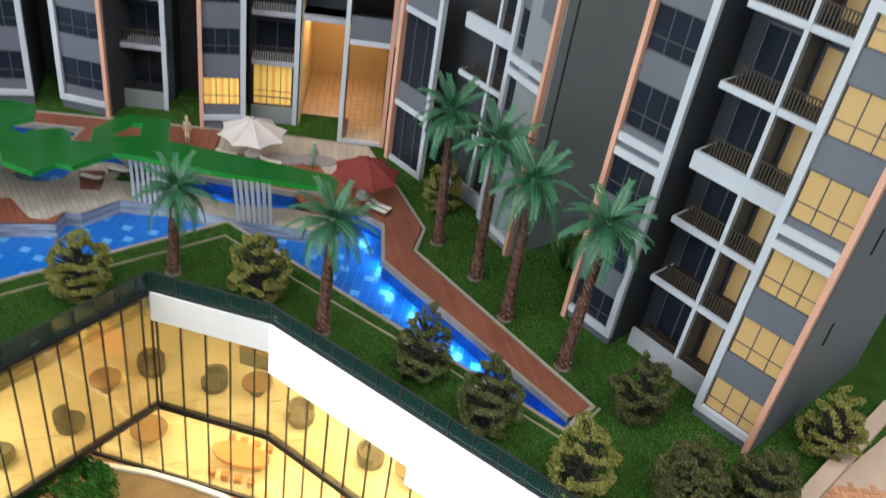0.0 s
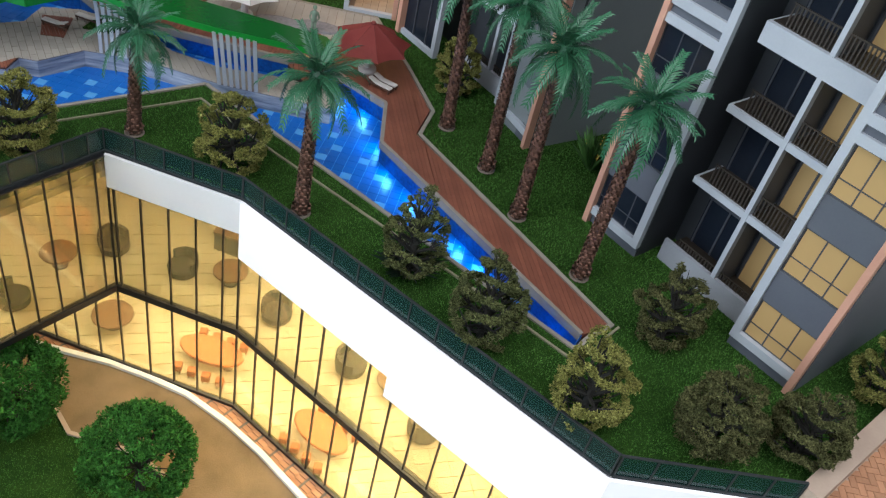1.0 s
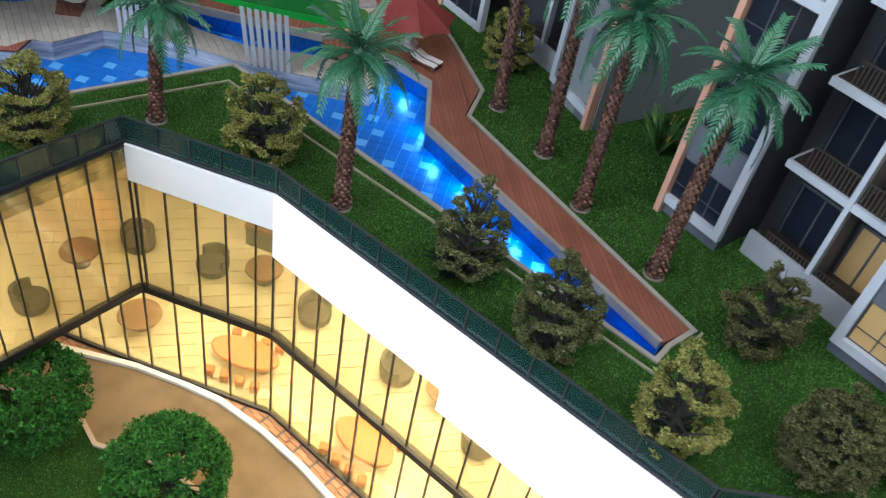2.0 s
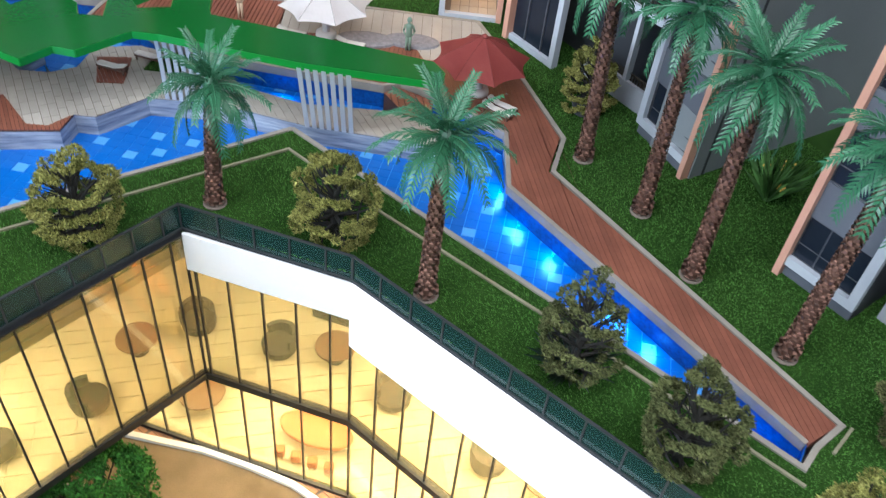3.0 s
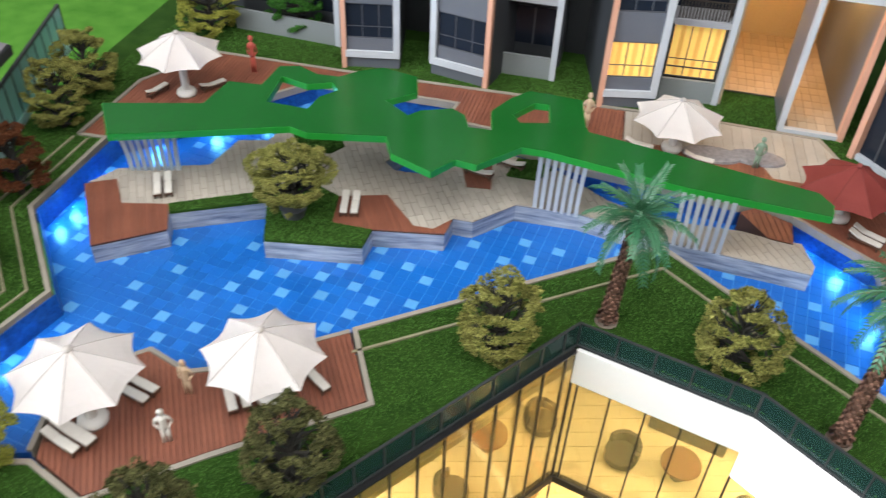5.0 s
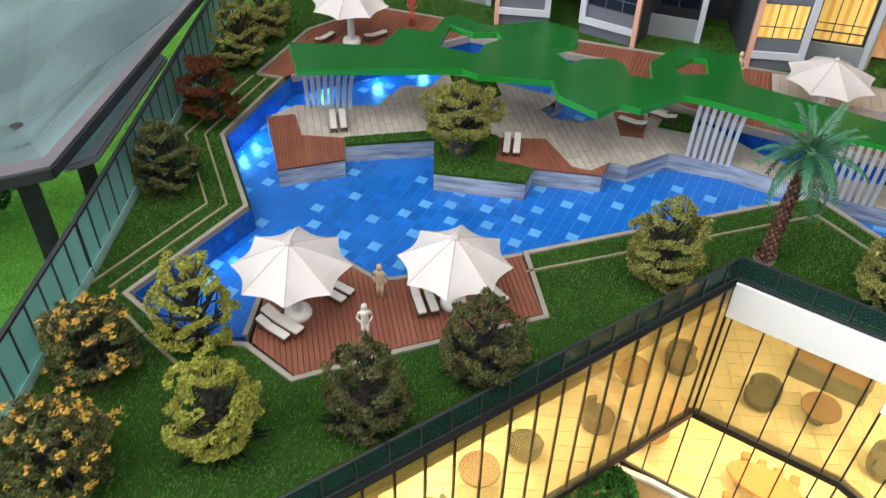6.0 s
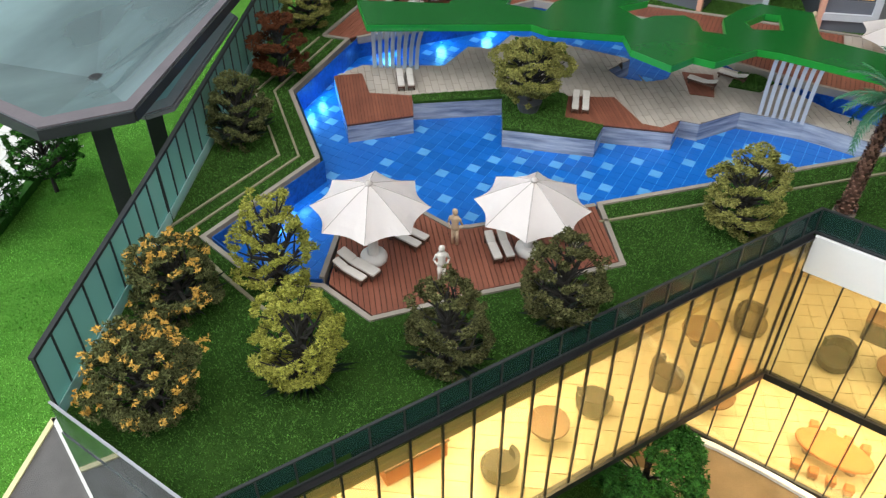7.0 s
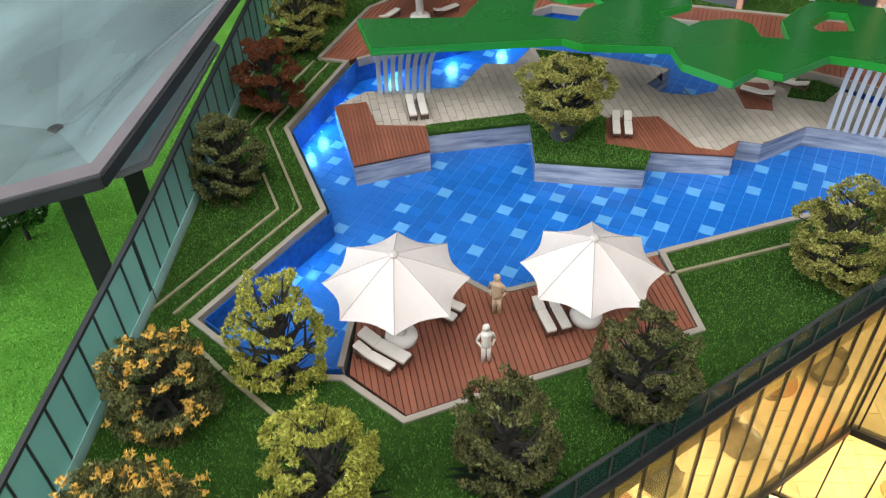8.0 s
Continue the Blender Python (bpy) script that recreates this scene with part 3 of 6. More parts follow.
# ---- decks and the island ----
deck = thing("sun_deck", (-23, -20, 0), "red-brown timber sun deck with dark gaps", "deck", kind="structure")
board_deck("sun_deck", [(-17.8, -12.7), (-15.3, -17.4), (-22.2, -22.7), (-26.9, -26.6), (-30.3, -25.2), (-31.8, -20.3), (-28.4, -17.2), (-25.6, -18.2), (-24.4, -17.7)], deck, -60, 0.31, 0.045, 0.1, M_WOOD, M_WOODLINE)
path_deck = thing("path_deck", (18, -3, 0), "narrow red-brown timber path beside the pool", "deck", kind="structure")
board_deck("path_deck", [(14.6, -3.2), (14.4, 2.6), (9.3, 6.6), (6.6, 7.6), (8.0, 11.0), (14.9, 11.0), (15.5, 9.3), (18.0, 2.6), (17.1, -1.3), (30.85, -19.55), (29.1, -20.8)], path_deck, -78, 0.33, 0.03, 0.1, M_WOOD, M_WOODFAINT, height=0.03)
north_deck = thing("north_deck", (-20, 15, 0), "long red-brown timber deck in front of the flats", "deck", kind="structure")
board_deck("north_deck", [(-44.3, 2.1), (-42.3, 2.2), (-41.9, 2.8), (-33.6, 11.1), (-30.1, 15.1), (-17.2, 15.1), (-17.6, 12.4), (-13.9, 12.0), (-11.4, 9.8), (-5.9, 8.5), (5.3, 7.1), (6.6, 7.7), (8.0, 11.0), (7.0, 13.2), (-3.4, 13.2), (-3.6, 17.7), (-28.6, 17.1), (-40.2, 17.1), (-44.0, 10.7)], north_deck, 88, 0.34, 0.045, 0.1, M_WOOD, M_WOODLINE)
court = thing("paved_court", (5, 15, 0), "beige paved court between deck and entrance", "paving", kind="structure")
board_deck("paved_court", [(-3.6, 13.2), (7.0, 13.2), (8.0, 11.0), (14.9, 11.0), (12.0, 17.7), (3.2, 18.0), (-3.6, 17.7)], court, 92, 0.8, 0.035, 0.1, M_PAVER, M_PAVERGAP, "paver", height=0.05)
for x, y, r in ((3.4, 12.9, 2.3), (6.9, 13.4, 2.2)):
    bm = bmesh.new()
    lathe(bm, [(r, 0.1), (r * 0.97, 0.28), (r * 0.7, 0.36), (r * 0.2, 0.34)], 20)
    bm.transform(Matrix.Translation((x, y, 0)) @ Matrix.Diagonal((1, 0.5, 1, 1)))
    tagged(part("pebble_bed", bm, M_PEBBLE), "low oval bed of grey pebbles on the paved court", "pebble bed", "pebble beds")

island = thing("pool_island", (-18, 1, -1.8), "raised pool island edged with blue-grey marble", "island", kind="structure")
part("island_body", sheet(ISLAND, [], -0.42, 1.44), M_MARBLE, island, "blue-grey marble wall with pale streaks")
WOOD_A = [(-41.0, -3.4), (-36.9, -9.4), (-32.9, -6.5), (-34.1, -3.9), (-37.3, -4.7), (-39.1, -2.2)]
GRASS_A = [(-34.1, -3.9), (-33.6, -4.8), (-27.6, -1.7), (-28.2, -0.7)]
GRASS_B = [(-27.6, -1.7), (-26.2, -5.8), (-19.6, -4.7), (-19.5, -2.8), (-22.4, -2.8), (-22.9, 0.2), (-26.0, 1.6), (-28.2, -0.7)]
WOOD_B = [(-22.4, -2.8), (-19.5, -2.7), (-14.6, -1.8), (-14.4, 0.0), (-15.5, -1.5), (-16.9, -1.5), (-19.6, 1.4), (-22.9, 0.3)]
GRASS_C = [(-29.6, 8.0), (-28.9, 6.8), (-27.3, 5.0), (-25.3, 5.3), (-24.6, 6.5), (-25.6, 8.3)]
GRASS_D = [(-11.7, 6.2), (-9.3, 6.2), (-8.4, 8.0), (-9.7, 8.8), (-11.2, 8.6)]
PAVE = [(-40.9, -3.0), (-39.1, -2.2), (-37.3, -4.7), (-34.1, -3.9), (-28.2, -0.7), (-26.0, 1.6), (-22.9, 0.3), (-19.6, 1.4), (-16.9, -1.5), (-15.5, -1.5), (-14.4, 0.1), (-13.0, 0.1), (-10.4, 2.9), (-5.8, 3.1),
        (0.7, 1.6), (10.0, 0.8), (10.3, 1.7), (9.6, 4.0), (7.2, 4.0), (5.6, 4.3), (0.1, 4.1), (-4.0, 5.3), (-8.5, 8.3), (-13.0, 9.4), (-16.0, 8.6), (-16.3, 5.7), (-17.8, 4.7), (-20.0, 4.6), (-21.0, 5.5), (-19.7, 7.9),
        (-25.4, 8.5), (-30.1, 8.4), (-30.6, 5.7), (-32.8, 5.1), (-33.5, 1.4), (-39.7, -0.9)]
part("paving_bed", sheet(PAVE, [], -0.37, 0.05), M_PAVERGAP, island)
pavers = []
for k, ring in enumerate(strips(PAVE, -60, 0.55, 0.035)):
    along = [0.5 * x - 0.866 * y for x, y in ring]
    c = math.floor(min(along) / 1.5) * 1.5 - 0.75 * (k % 2)
    while c < max(along):
        piece = cut(cut(ring, 0.5, -0.866, c + 0.018), -0.5, 0.866, -(c + 1.482))
        if len(piece) > 2 and abs(area(piece)) > 0.02:
            pavers.append(piece)
        c += 1.5
for ring in pavers[:300]:
    bm = bmesh.new()
    sheet_ring(bm, ring, -0.37, -0.32)
    part("paver", bm, M_PAVER, island)
bm = bmesh.new()
for ring in pavers[300:]:
    sheet_ring(bm, ring, -0.37, -0.32)
part("far_pavers", bm, M_PAVER, island, kind="stuff")
board_deck("west_island_deck", WOOD_A, island, -60, 0.24, 0.03, -0.26, M_WOOD, M_WOODLINE, "plank", 0.12, 0.06)
board_deck("east_island_deck", WOOD_B, island, -60, 0.24, 0.03, -0.26, M_WOOD, M_WOODLINE, "plank", 0.12, 0.06)
board_deck("north_island_deck", [(-15.4, 7.2), (-13.0, 7.6), (-12.5, 4.2), (-14.3, 4.0)], island, -60, 0.24, 0.03, -0.26, M_WOOD, M_WOODLINE, "plank", 0.12, 0.06)
for ring, seed in ((GRASS_A, 1), (GRASS_B, 2), (GRASS_C, 5), (GRASS_D, 6)):
    part("grass_patch", sheet(ring, [], -0.2, 0.2), M_GRASS, island, "green flocked grass patch")
    blades("grass_flock", ring, [], int(abs(area(ring)) * 190), -0.2, 0.12, M_BLADE, "short uneven green grass fibres", seed)
step = thing("island_step", (7.3, 5.3, -0.5), "small red-brown timber stepping deck in the canal", "deck", kind="structure")
board_deck("step_deck", [(5.5, 6.4), (6.6, 7.2), (9.1, 6.0), (9.0, 3.7), (7.3, 3.9)], step, -78, 0.45, 0.07, -0.2, M_WOOD, M_WOODLINE, "plank", 1.5, 0.06)

# ---- the green canopy and its falls ----
CANOPY = [(-39.8, -0.7), (-37.4, -4.2), (-26.2, 0.2), (-24.8, -0.2), (-19.5, 0.9), (-18.6, -1.0), (-15.6, -2.3), (-14.4, -0.5), (-12.9, -0.7), (-10.4, 2.2), (-8.7, 2.2), (0.7, 0.6), (9.5, 0.0), (9.7, 1.2), (8.9, 2.4), (0.0, 4.2),
          (-6.2, 5.4), (-6.5, 6.1), (-7.1, 9.6), (-11.0, 9.8), (-12.2, 8.3), (-13.2, 6.2), (-12.7, 3.7), (-14.4, 3.6), (-15.0, 5.1), (-16.0, 5.7), (-18.1, 4.8), (-18.8, 3.9), (-20.9, 5.4), (-19.0, 7.2), (-19.6, 9.4), (-22.4, 10.0),
          (-24.0, 9.0), (-25.2, 7.7), (-26.9, 7.6), (-28.6, 8.4), (-30.0, 7.9), (-30.2, 4.9), (-32.7, 4.7), (-33.1, 1.3)]
HOLE_A = [(-29.0, 2.8), (-29.3, 6.6), (-27.1, 6.0), (-25.4, 6.8), (-24.6, 5.8), (-25.6, 4.5), (-25.8, 2.7)]
HOLE_B = [(-11.7, 6.2), (-10.4, 8.2), (-9.3, 8.3), (-8.9, 5.8), (-11.0, 5.2)]
canopy = thing("pool_canopy", (-15, 3, 4.5), "flat glossy dark green canopy with cut-out openings", "canopy")
part("canopy_sheet", slab_sheet(CANOPY, [HOLE_A, HOLE_B], 4.55, 5.1), M_CANOPY, canopy)
# thin rim whose lighter green paints the edge glow of the acrylic
bm = bmesh.new()
for ring, turn in ((CANOPY, 1), (HOLE_A, -1), (HOLE_B, -1)):
    ring = ring if area(ring) * turn > 0 else ring[::-1]
    for a, b in zip(ring, ring[1:] + ring[:1]):
        Seg(a, b).box(bm, 0, math.dist(a, b), -0.02, 0.05, 4.58, 5.07)
clean(bm)
part("rim", bm, M_CANOPYRIM, canopy, "cut acrylic edge with its glow painted in brighter green")


def waterfall(a, b, low, count, bow, z_low=-0.32):
    """Pale strips that hang from the canopy's edge a-b and land on low."""
    fall = thing("waterfall", (low[0][0], low[0][1], z_low), "milky white acrylic strips falling as a model waterfall", "waterfall", "waterfalls")
    a, b, c, d = Vector(a), Vector(b), Vector(low[0]), Vector(low[1])
    for i in range(count):
        k0, k1 = (i + 0.18) / count, (i + 0.74) / count
        bm = bmesh.new()
        prev = None
        for j in range(9):
            u = j / 8
            w = u ** 2 if bow else u
            ring = []
            for k in (k0, k1):
                top, bot = a.lerp(b, k), c.lerp(d, k)
                p = top.lerp(bot, w if not bow else 1 - (1 - u) ** 1.6)
                z = 4.75 - (4.75 - z_low) * (u if not bow else u ** 1.5)
                ring += [bm.verts.new((p.x, p.y, z)), bm.verts.new((p.x + 0.02, p.y + 0.09, z + 0.02))]
            if prev:
                for q in ((0, 2), (2, 3), (3, 1), (1, 0)):
                    bm.faces.new((prev[q[0]], prev[q[1]], ring[q[1]], ring[q[0]]))
            prev = ring
        clean(bm)
        part("strip", bm, M_FALL, fall)


waterfall((0.3, 0.55), (4.0, 0.25), ((0.6, 1.35), (4.1, 1.2)), 7, False)
waterfall((-9.2, 2.2), (-5.6, 1.75), ((-9.3, 2.95), (-5.8, 2.6)), 7, True)
waterfall((-37.2, -4.25), (-33.0, -2.6), ((-38.8, -1.0), (-35.1, 0.1)), 8, True)

# ---- podium facade, balustrades and the lit floors behind the amber glazing ----
RAILS = [Seg((-28.4, -40.4), (-4.6, -9.4)), Seg((-4.6, -9.4), (5.8, -12.2)), Seg((5.8, -12.2), (30.0, -30.6)), Seg((30.0, -30.6), (40.6, -30.6))]
W = Seg((-28.09, -40.64), (-4.45, -9.85))
A = Seg((-4.45, -9.85), (5.75, -12.6))
B = Seg((5.75, -12.6), (29.8, -30.95))
E = Seg((29.8, -30.95), (40.6, -30.95))


def balustrade(name, g, z0, z1, marks, glass_mat, label, rail=0.16, deep=1.0, thin=0.08):
    """Panes between thin posts at the given places along a stretch, with a rail above and below."""
    b = thing(name, (*g.at(g.long / 2, 0), z0), label, "balustrade", "balustrades")
    g.solid("top_rail", M_RIM, b, 0, g.long, 0.06 - 0.2 * deep, 0.06 + 0.14 * deep, z1 - rail, z1)
    g.solid("bottom_rail", M_RIM, b, 0, g.long, -0.1, 0.2, z0, z0 + 0.18)
    marks = [0.0] + [s for s in marks if 0.5 < s < g.long - 0.5] + [g.long]
    for s in marks:
        s = min(max(s, thin + 0.01), g.long - thin - 0.01)
        g.solid("post", M_RIM, b, s - thin, s + thin, 0.0, 0.16, z0 + 0.18, z1 - rail)
    for s0, s1 in zip(marks, marks[1:]):
        g.solid("pane", glass_mat, b, s0 + thin, s1 - thin, 0.03, 0.1, z0 + 0.18, z1 - rail)
    return b


def evenly(g, step):
    n = max(1, round(g.long / step))
    return [g.long * i / n for i in range(n + 1)]


MARKS = {W: [37.9 - 1.87 * k for k in range(20)][::-1], A: [2.6, 4.85, 7.05, 9.25], B: [0.05 + 2.2 * k for k in range(1, 14)], E: [2.2 * k for k in range(1, 5)]}
for rail_line, g in zip(RAILS, (W, A, B, E)):
    balustrade("glass_balustrade", rail_line, -0.6, 1.3, [s - 0.1 for s in MARKS[g]], M_GREENGLASS, "dark green glass balustrade with a black top rail", 0.09, 0.45, 0.05)
    tagged(rail_line.solid("upstand", M_GREY, None, 0, rail_line.long, -0.5, -0.2, -1.6, 0.0), "grey upstand behind the glass balustrade", "upstand", kind="structure")
for p, q in (((-38.3, -38.3), (-42.2, -23.6)), ((-42.2, -23.6), (-47.8, -4.1)), ((-47.8, -4.1), (-53.0, 14.0))):
    screen = Seg(p, q)
    b = balustrade("glass_screen", screen, 0.0, 4.3, evenly(screen, 1.7), M_SCREENGLASS, "tall green glass screen with a pale glow band added at its foot", 0.2, 0.8, 0.06)
    # added strip imitating the bright line of light at the glass foot
    screen.solid("foot_glow_band", M_FOOTGLOW, b, 0.1, screen.long - 0.1, 0.2, 0.26, 0.0, 0.8, "pale band added for the bright glow along the foot")
END = Seg((-38.3, -38.3), (-28.4, -40.75))
fence = thing("glass_balustrade", (*END.at(5, 0), -1.0), "clear glass balustrade with a thin grey edge", "balustrade", "balustrades")
for s0, s1 in ((0.1, 5.05), (5.1, END.long)):
    END.solid("pane", M_FENCE, fence, s0, s1, 0.06, 0.14, -1.0, 1.3)
    END.solid("edge_trim", M_SLAB, fence, s0, s1, 0.03, 0.17, 1.3, 1.38, "thin grey edge")
tagged(END.solid("end_cladding", M_FENCE, None, 0, END.long, 0.06, 0.2, G, -1.04), "clear glass cladding at the podium's end", "cladding", kind="structure")


fascia = thing("white_fascia", (12, -18, -6), "plain white acrylic fascia band below the balustrade", "fascia", kind="structure")
A.solid("fascia_panel", M_PANEL, fascia, 0, A.long, -0.1, 0.12, -3.45, -0.56)
# these panels glow by themselves to read as brightly lit white
B.solid("fascia_panel", M_PANELGLOW, fascia, 0, 14.8, -0.1, 0.14, -5.75, -0.56, "white acrylic panel brightened by added emission")
B.solid("fascia_panel", M_PANELGLOW, fascia, 14.8, B.long, -0.1, 0.14, -7.7, -0.56)
for g in (A, B, E):
    g.solid("ledge", M_PANEL, fascia, 0.1, g.long - 0.1, -0.6, -0.1, -1.2, -0.7)
E.solid("fascia_panel", M_PANELGLOW, fascia, 0, E.long, -0.1, 0.14, -7.7, -0.56)

glazing = thing("amber_curtain_wall", (0, -11, G), "amber tinted curtain wall with thin black mullions", "curtain wall", kind="structure")
LOW_W = Seg((-15.0, -7.0), (-4.45, -9.85))
MARKS[LOW_W] = [LOW_W.long - 2.2 * k for k in range(1, 5)][::-1]
for g, top, low in ((W, -0.75, -13.35), (A, -3.45, -13.35), (B, -5.75, -13.35), (E, -7.7, -13.35), (A, -13.95, G), (B, -13.95, G), (E, -13.95, G), (LOW_W, -13.95, G)):
    marks = [0.0] + [s for s in MARKS[g] if 0.4 < s < g.long - 0.4] + [g.long]
    for s in marks:
        g.solid("mullion", M_BLACK, glazing, s - 0.05, s + 0.05, -0.08, 0.09, low, top)
    for s0, s1 in zip(marks, marks[1:]):
        g.solid("glass_pane", M_AMBER, glazing, s0 + 0.05, s1 - 0.05, -0.04, 0.02, low, top)
A.solid("mullion", M_BLACK, glazing, 0.4, 0.5, -0.12, 0.1, -13.35, -3.45)
for g in (W, A, B, E):
    g.solid("floor_band", M_BLACK, glazing, 0, g.long, -0.3, 0.2, -13.95, -13.35, "black floor band")
W.solid("head_band", M_BLACK, glazing, 0, W.long, -0.5, 0.1, -0.75, -0.62)
for g in (A, B, E, LOW_W):
    g.solid("sill_band", M_BLACK, glazing, 0, g.long, -0.1, 0.2, G, G + 0.35)

# floors, back walls and ceilings of the two lit storeys
UP = [(-28.2, -40.3), (-4.55, -9.5), (5.9, -12.2), (29.8, -30.5), (40.6, -30.5), (40.6, -14.0), (22.0, -12.0), (8.0, 2.0), (-14.0, 2.0), (-42.0, -34.0)]
DOWN = [(-15.0, -6.7), (-4.55, -9.5), (5.9, -12.2), (29.8, -30.5), (40.6, -30.5), (40.6, -14.0), (22.0, -12.0), (8.0, 2.0), (-15.0, 2.0)]
storey = thing("lobby_storeys", (0, -4, G), "two warmly lit lobby storeys behind amber glass", "interior", kind="structure")
part("upper_floor", slab_sheet(UP, [], -13.9, -13.42), M_LOBBYJOINT, storey)
part("ceiling_slab", slab_sheet(UP, [], -2.75, -2.2), M_LOBBYWALL, storey)
for ring, z0, z1 in ((UP, -13.42, -2.75), (DOWN, G, -13.9)):
    for i in range(4, len(ring)):
        Seg(ring[i], ring[(i + 1) % len(ring)]).solid("back_wall", M_LOBBYWALL, storey, 0, math.dist(ring[i], ring[(i + 1) % len(ring)]), -0.3, 0.0, z0, z1) if i + 1 < len(ring) or ring is UP else None
for z, ring in ((-13.36, UP), (G + 0.1, DOWN)):
    bm = bmesh.new()
    for i in range(-34, 36):
        for j in range(-30, 24):
            x, y = 1.25 * (i * 0.966 - j * 0.259), 1.25 * (i * 0.259 + j * 0.966) - 16
            if inside(ring, x, y):
                c = [(x + 0.605 * (a * 0.966 - b * 0.259), y + 0.605 * (a * 0.259 + b * 0.966)) for a, b in ((-1, -1), (1, -1), (1, 1), (-1, 1))]
                if all(inside(ring, *q) for q in c):
                    sheet_ring(bm, c, z - 0.08, z)
    part("floor_tiles", bm, M_LOBBYFLOOR, storey, "pale cream floor tiles", kind="stuff")
part("lower_floor", sheet(DOWN, [], G + 0.04, 0.1), M_LOBBYJOINT, storey)
W.solid("bulkhead", M_LOBBYWALL, storey, 0, W.long - 0.6, -0.75, -0.45, -2.75, -0.8)
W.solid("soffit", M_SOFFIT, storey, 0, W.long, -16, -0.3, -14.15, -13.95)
for g, z, rows in ((W, -2.8, ((3, 27, -4.0), (3, 30, -8.0))), (A, -2.8, ((1, 10, -4.0),)), (B, -2.8, ((1, 29, -3.5), (1, 26, -7.0))), (A, -14.2, ((0.5, 10, -2.5), (0.5, 10, -6.0))), (B, -14.2, ((0.5, 28, -2.5), (0.5, 26, -6.0))), (LOW_W, -14.2, ((1, 10, -3.0),))):
    for s0, s1, n in rows:
        g.solid("light_strip", M_WARM, storey, s0, s1, n - 0.5, n + 0.5, z - 0.1, z, "warm ceiling light strip")
        x, y = g.at((s0 + s1) / 2, n)
        turn = math.degrees(math.atan2(g.d.y, g.d.x))
        lamp("lobby_strip_light", "AREA", pose(x * CM, y * CM, (z - 0.25) * CM, 0, 0, turn), ((0.014 if g is A else 0.018) if z > -10 else 0.016) * (s1 - s0), (1.0, 0.86, 0.61), (s1 - s0) * CM, 0.02)


def round_table(x, y, z, r, top_mat, label):
    t = thing("round_table", (x, y, z), label, "table", "lobby tables")
    bm = bmesh.new()
    lathe(bm, [(r, 1.3), (r * 1.02, 1.38), (r, 1.48), (r * 0.9, 1.5)], 20)
    part("tabletop", bm, top_mat, t, world=False)
    bm = bmesh.new()
    lathe(bm, [(r * 0.45, 0), (r * 0.4, 0.12), (0.14, 0.2), (0.14, 1.3)], 10)
    part("pedestal", bm, M_CHAIR, t, world=False)


def armchair(x, y, z, turn, m, label):
    t = thing("armchair", (x, y, z), label, "chair", "lobby armchairs")
    t.rotation_euler.z = radians(turn)
    bm = bmesh.new()
    lathe(bm, [(0.75, 0), (0.95, 0.2), (1.0, 0.75), (0.85, 0.85)], 14)
    bm.transform(Matrix.Diagonal((1.25, 1.25, 1.15, 1)))
    part("seat", bm, m, t, world=False)
    bm = bmesh.new()
    for i in range(9):
        a0, a1 = radians(20 * i), radians(20 * i + 20)
        hexa(bm, [(1.02 * math.cos(a0), 1.02 * math.sin(a0)), (1.02 * math.cos(a1), 1.02 * math.sin(a1)), (0.78 * math.cos(a1), 0.78 * math.sin(a1)), (0.78 * math.cos(a0), 0.78 * math.sin(a0))], 0.7, 1.7 - 0.05 * abs(i - 4))
    bm.transform(Matrix.Diagonal((1.25, 1.25, 1.15, 1)))
    clean(bm)
    part("backrest", bm, m, t, world=False)


CHAIRS = [(-5.9, -6.0), (-10.9, -13.5), (-15.2, -17.5), (-19.6, -24.8), (0.1, -7.4), (8.5, -10.8), (15.0, -15.0), (21.0, -20.0)]
for k, (x, y) in enumerate(CHAIRS):
    armchair(x, y, -13.36, 70 * k + 40, M_CHAIR, "dark brown rounded armchair in the lit lobby")
for x, y in ((-9.3, -8.7), (-17.5, -20.9), (4.1, -7.7), (18.5, -16.5)):
    round_table(x, y, -13.36, 1.4, M_TABLE, "round brown table in the lit lobby")


def block(name, material, parent, x0, x1, y0, y1, z0, z1, label=""):
    """A box with sides along the axes."""
    bm = bmesh.new()
    cuboid(bm, x0, x1, y0, y1, z0, z1)
    clean(bm)
    return part(name, bm, material, parent, label)


def counter(g, s0, s1, n, deep, z, tall, front, label):
    """A long lobby counter: body, overhanging top and a recessed foot."""
    c = thing("lobby_counter", (*g.at((s0 + s1) / 2, n), z), label, "counter", "lobby counters")
    g.solid("foot", M_CHAIR, c, s0 + 0.15, s1 - 0.15, n - deep + 0.15, n - 0.15, z, z + 0.2)
    g.solid("body", front, c, s0, s1, n - deep, n, z + 0.2, z + tall - 0.2)
    g.solid("top", M_TABLE, c, s0 - 0.1, s1 + 0.1, n - deep - 0.1, n + 0.1, z + tall - 0.2, z + tall)


counter(A, 4.6, 10.2, -7.2, 1.3, -13.36, 2.2, M_CHAIR, "dark brown counter in the lit upper lobby")
counter(W, 11.0, 15.5, -5.6, 1.6, -13.36, 2.0, M_ORANGE, "orange-brown counter in the lit upper lobby")
counter(W, 3.0, 7.5, -5.4, 1.6, -13.36, 2.0, M_ORANGE, "orange-brown counter in the lit upper lobby")


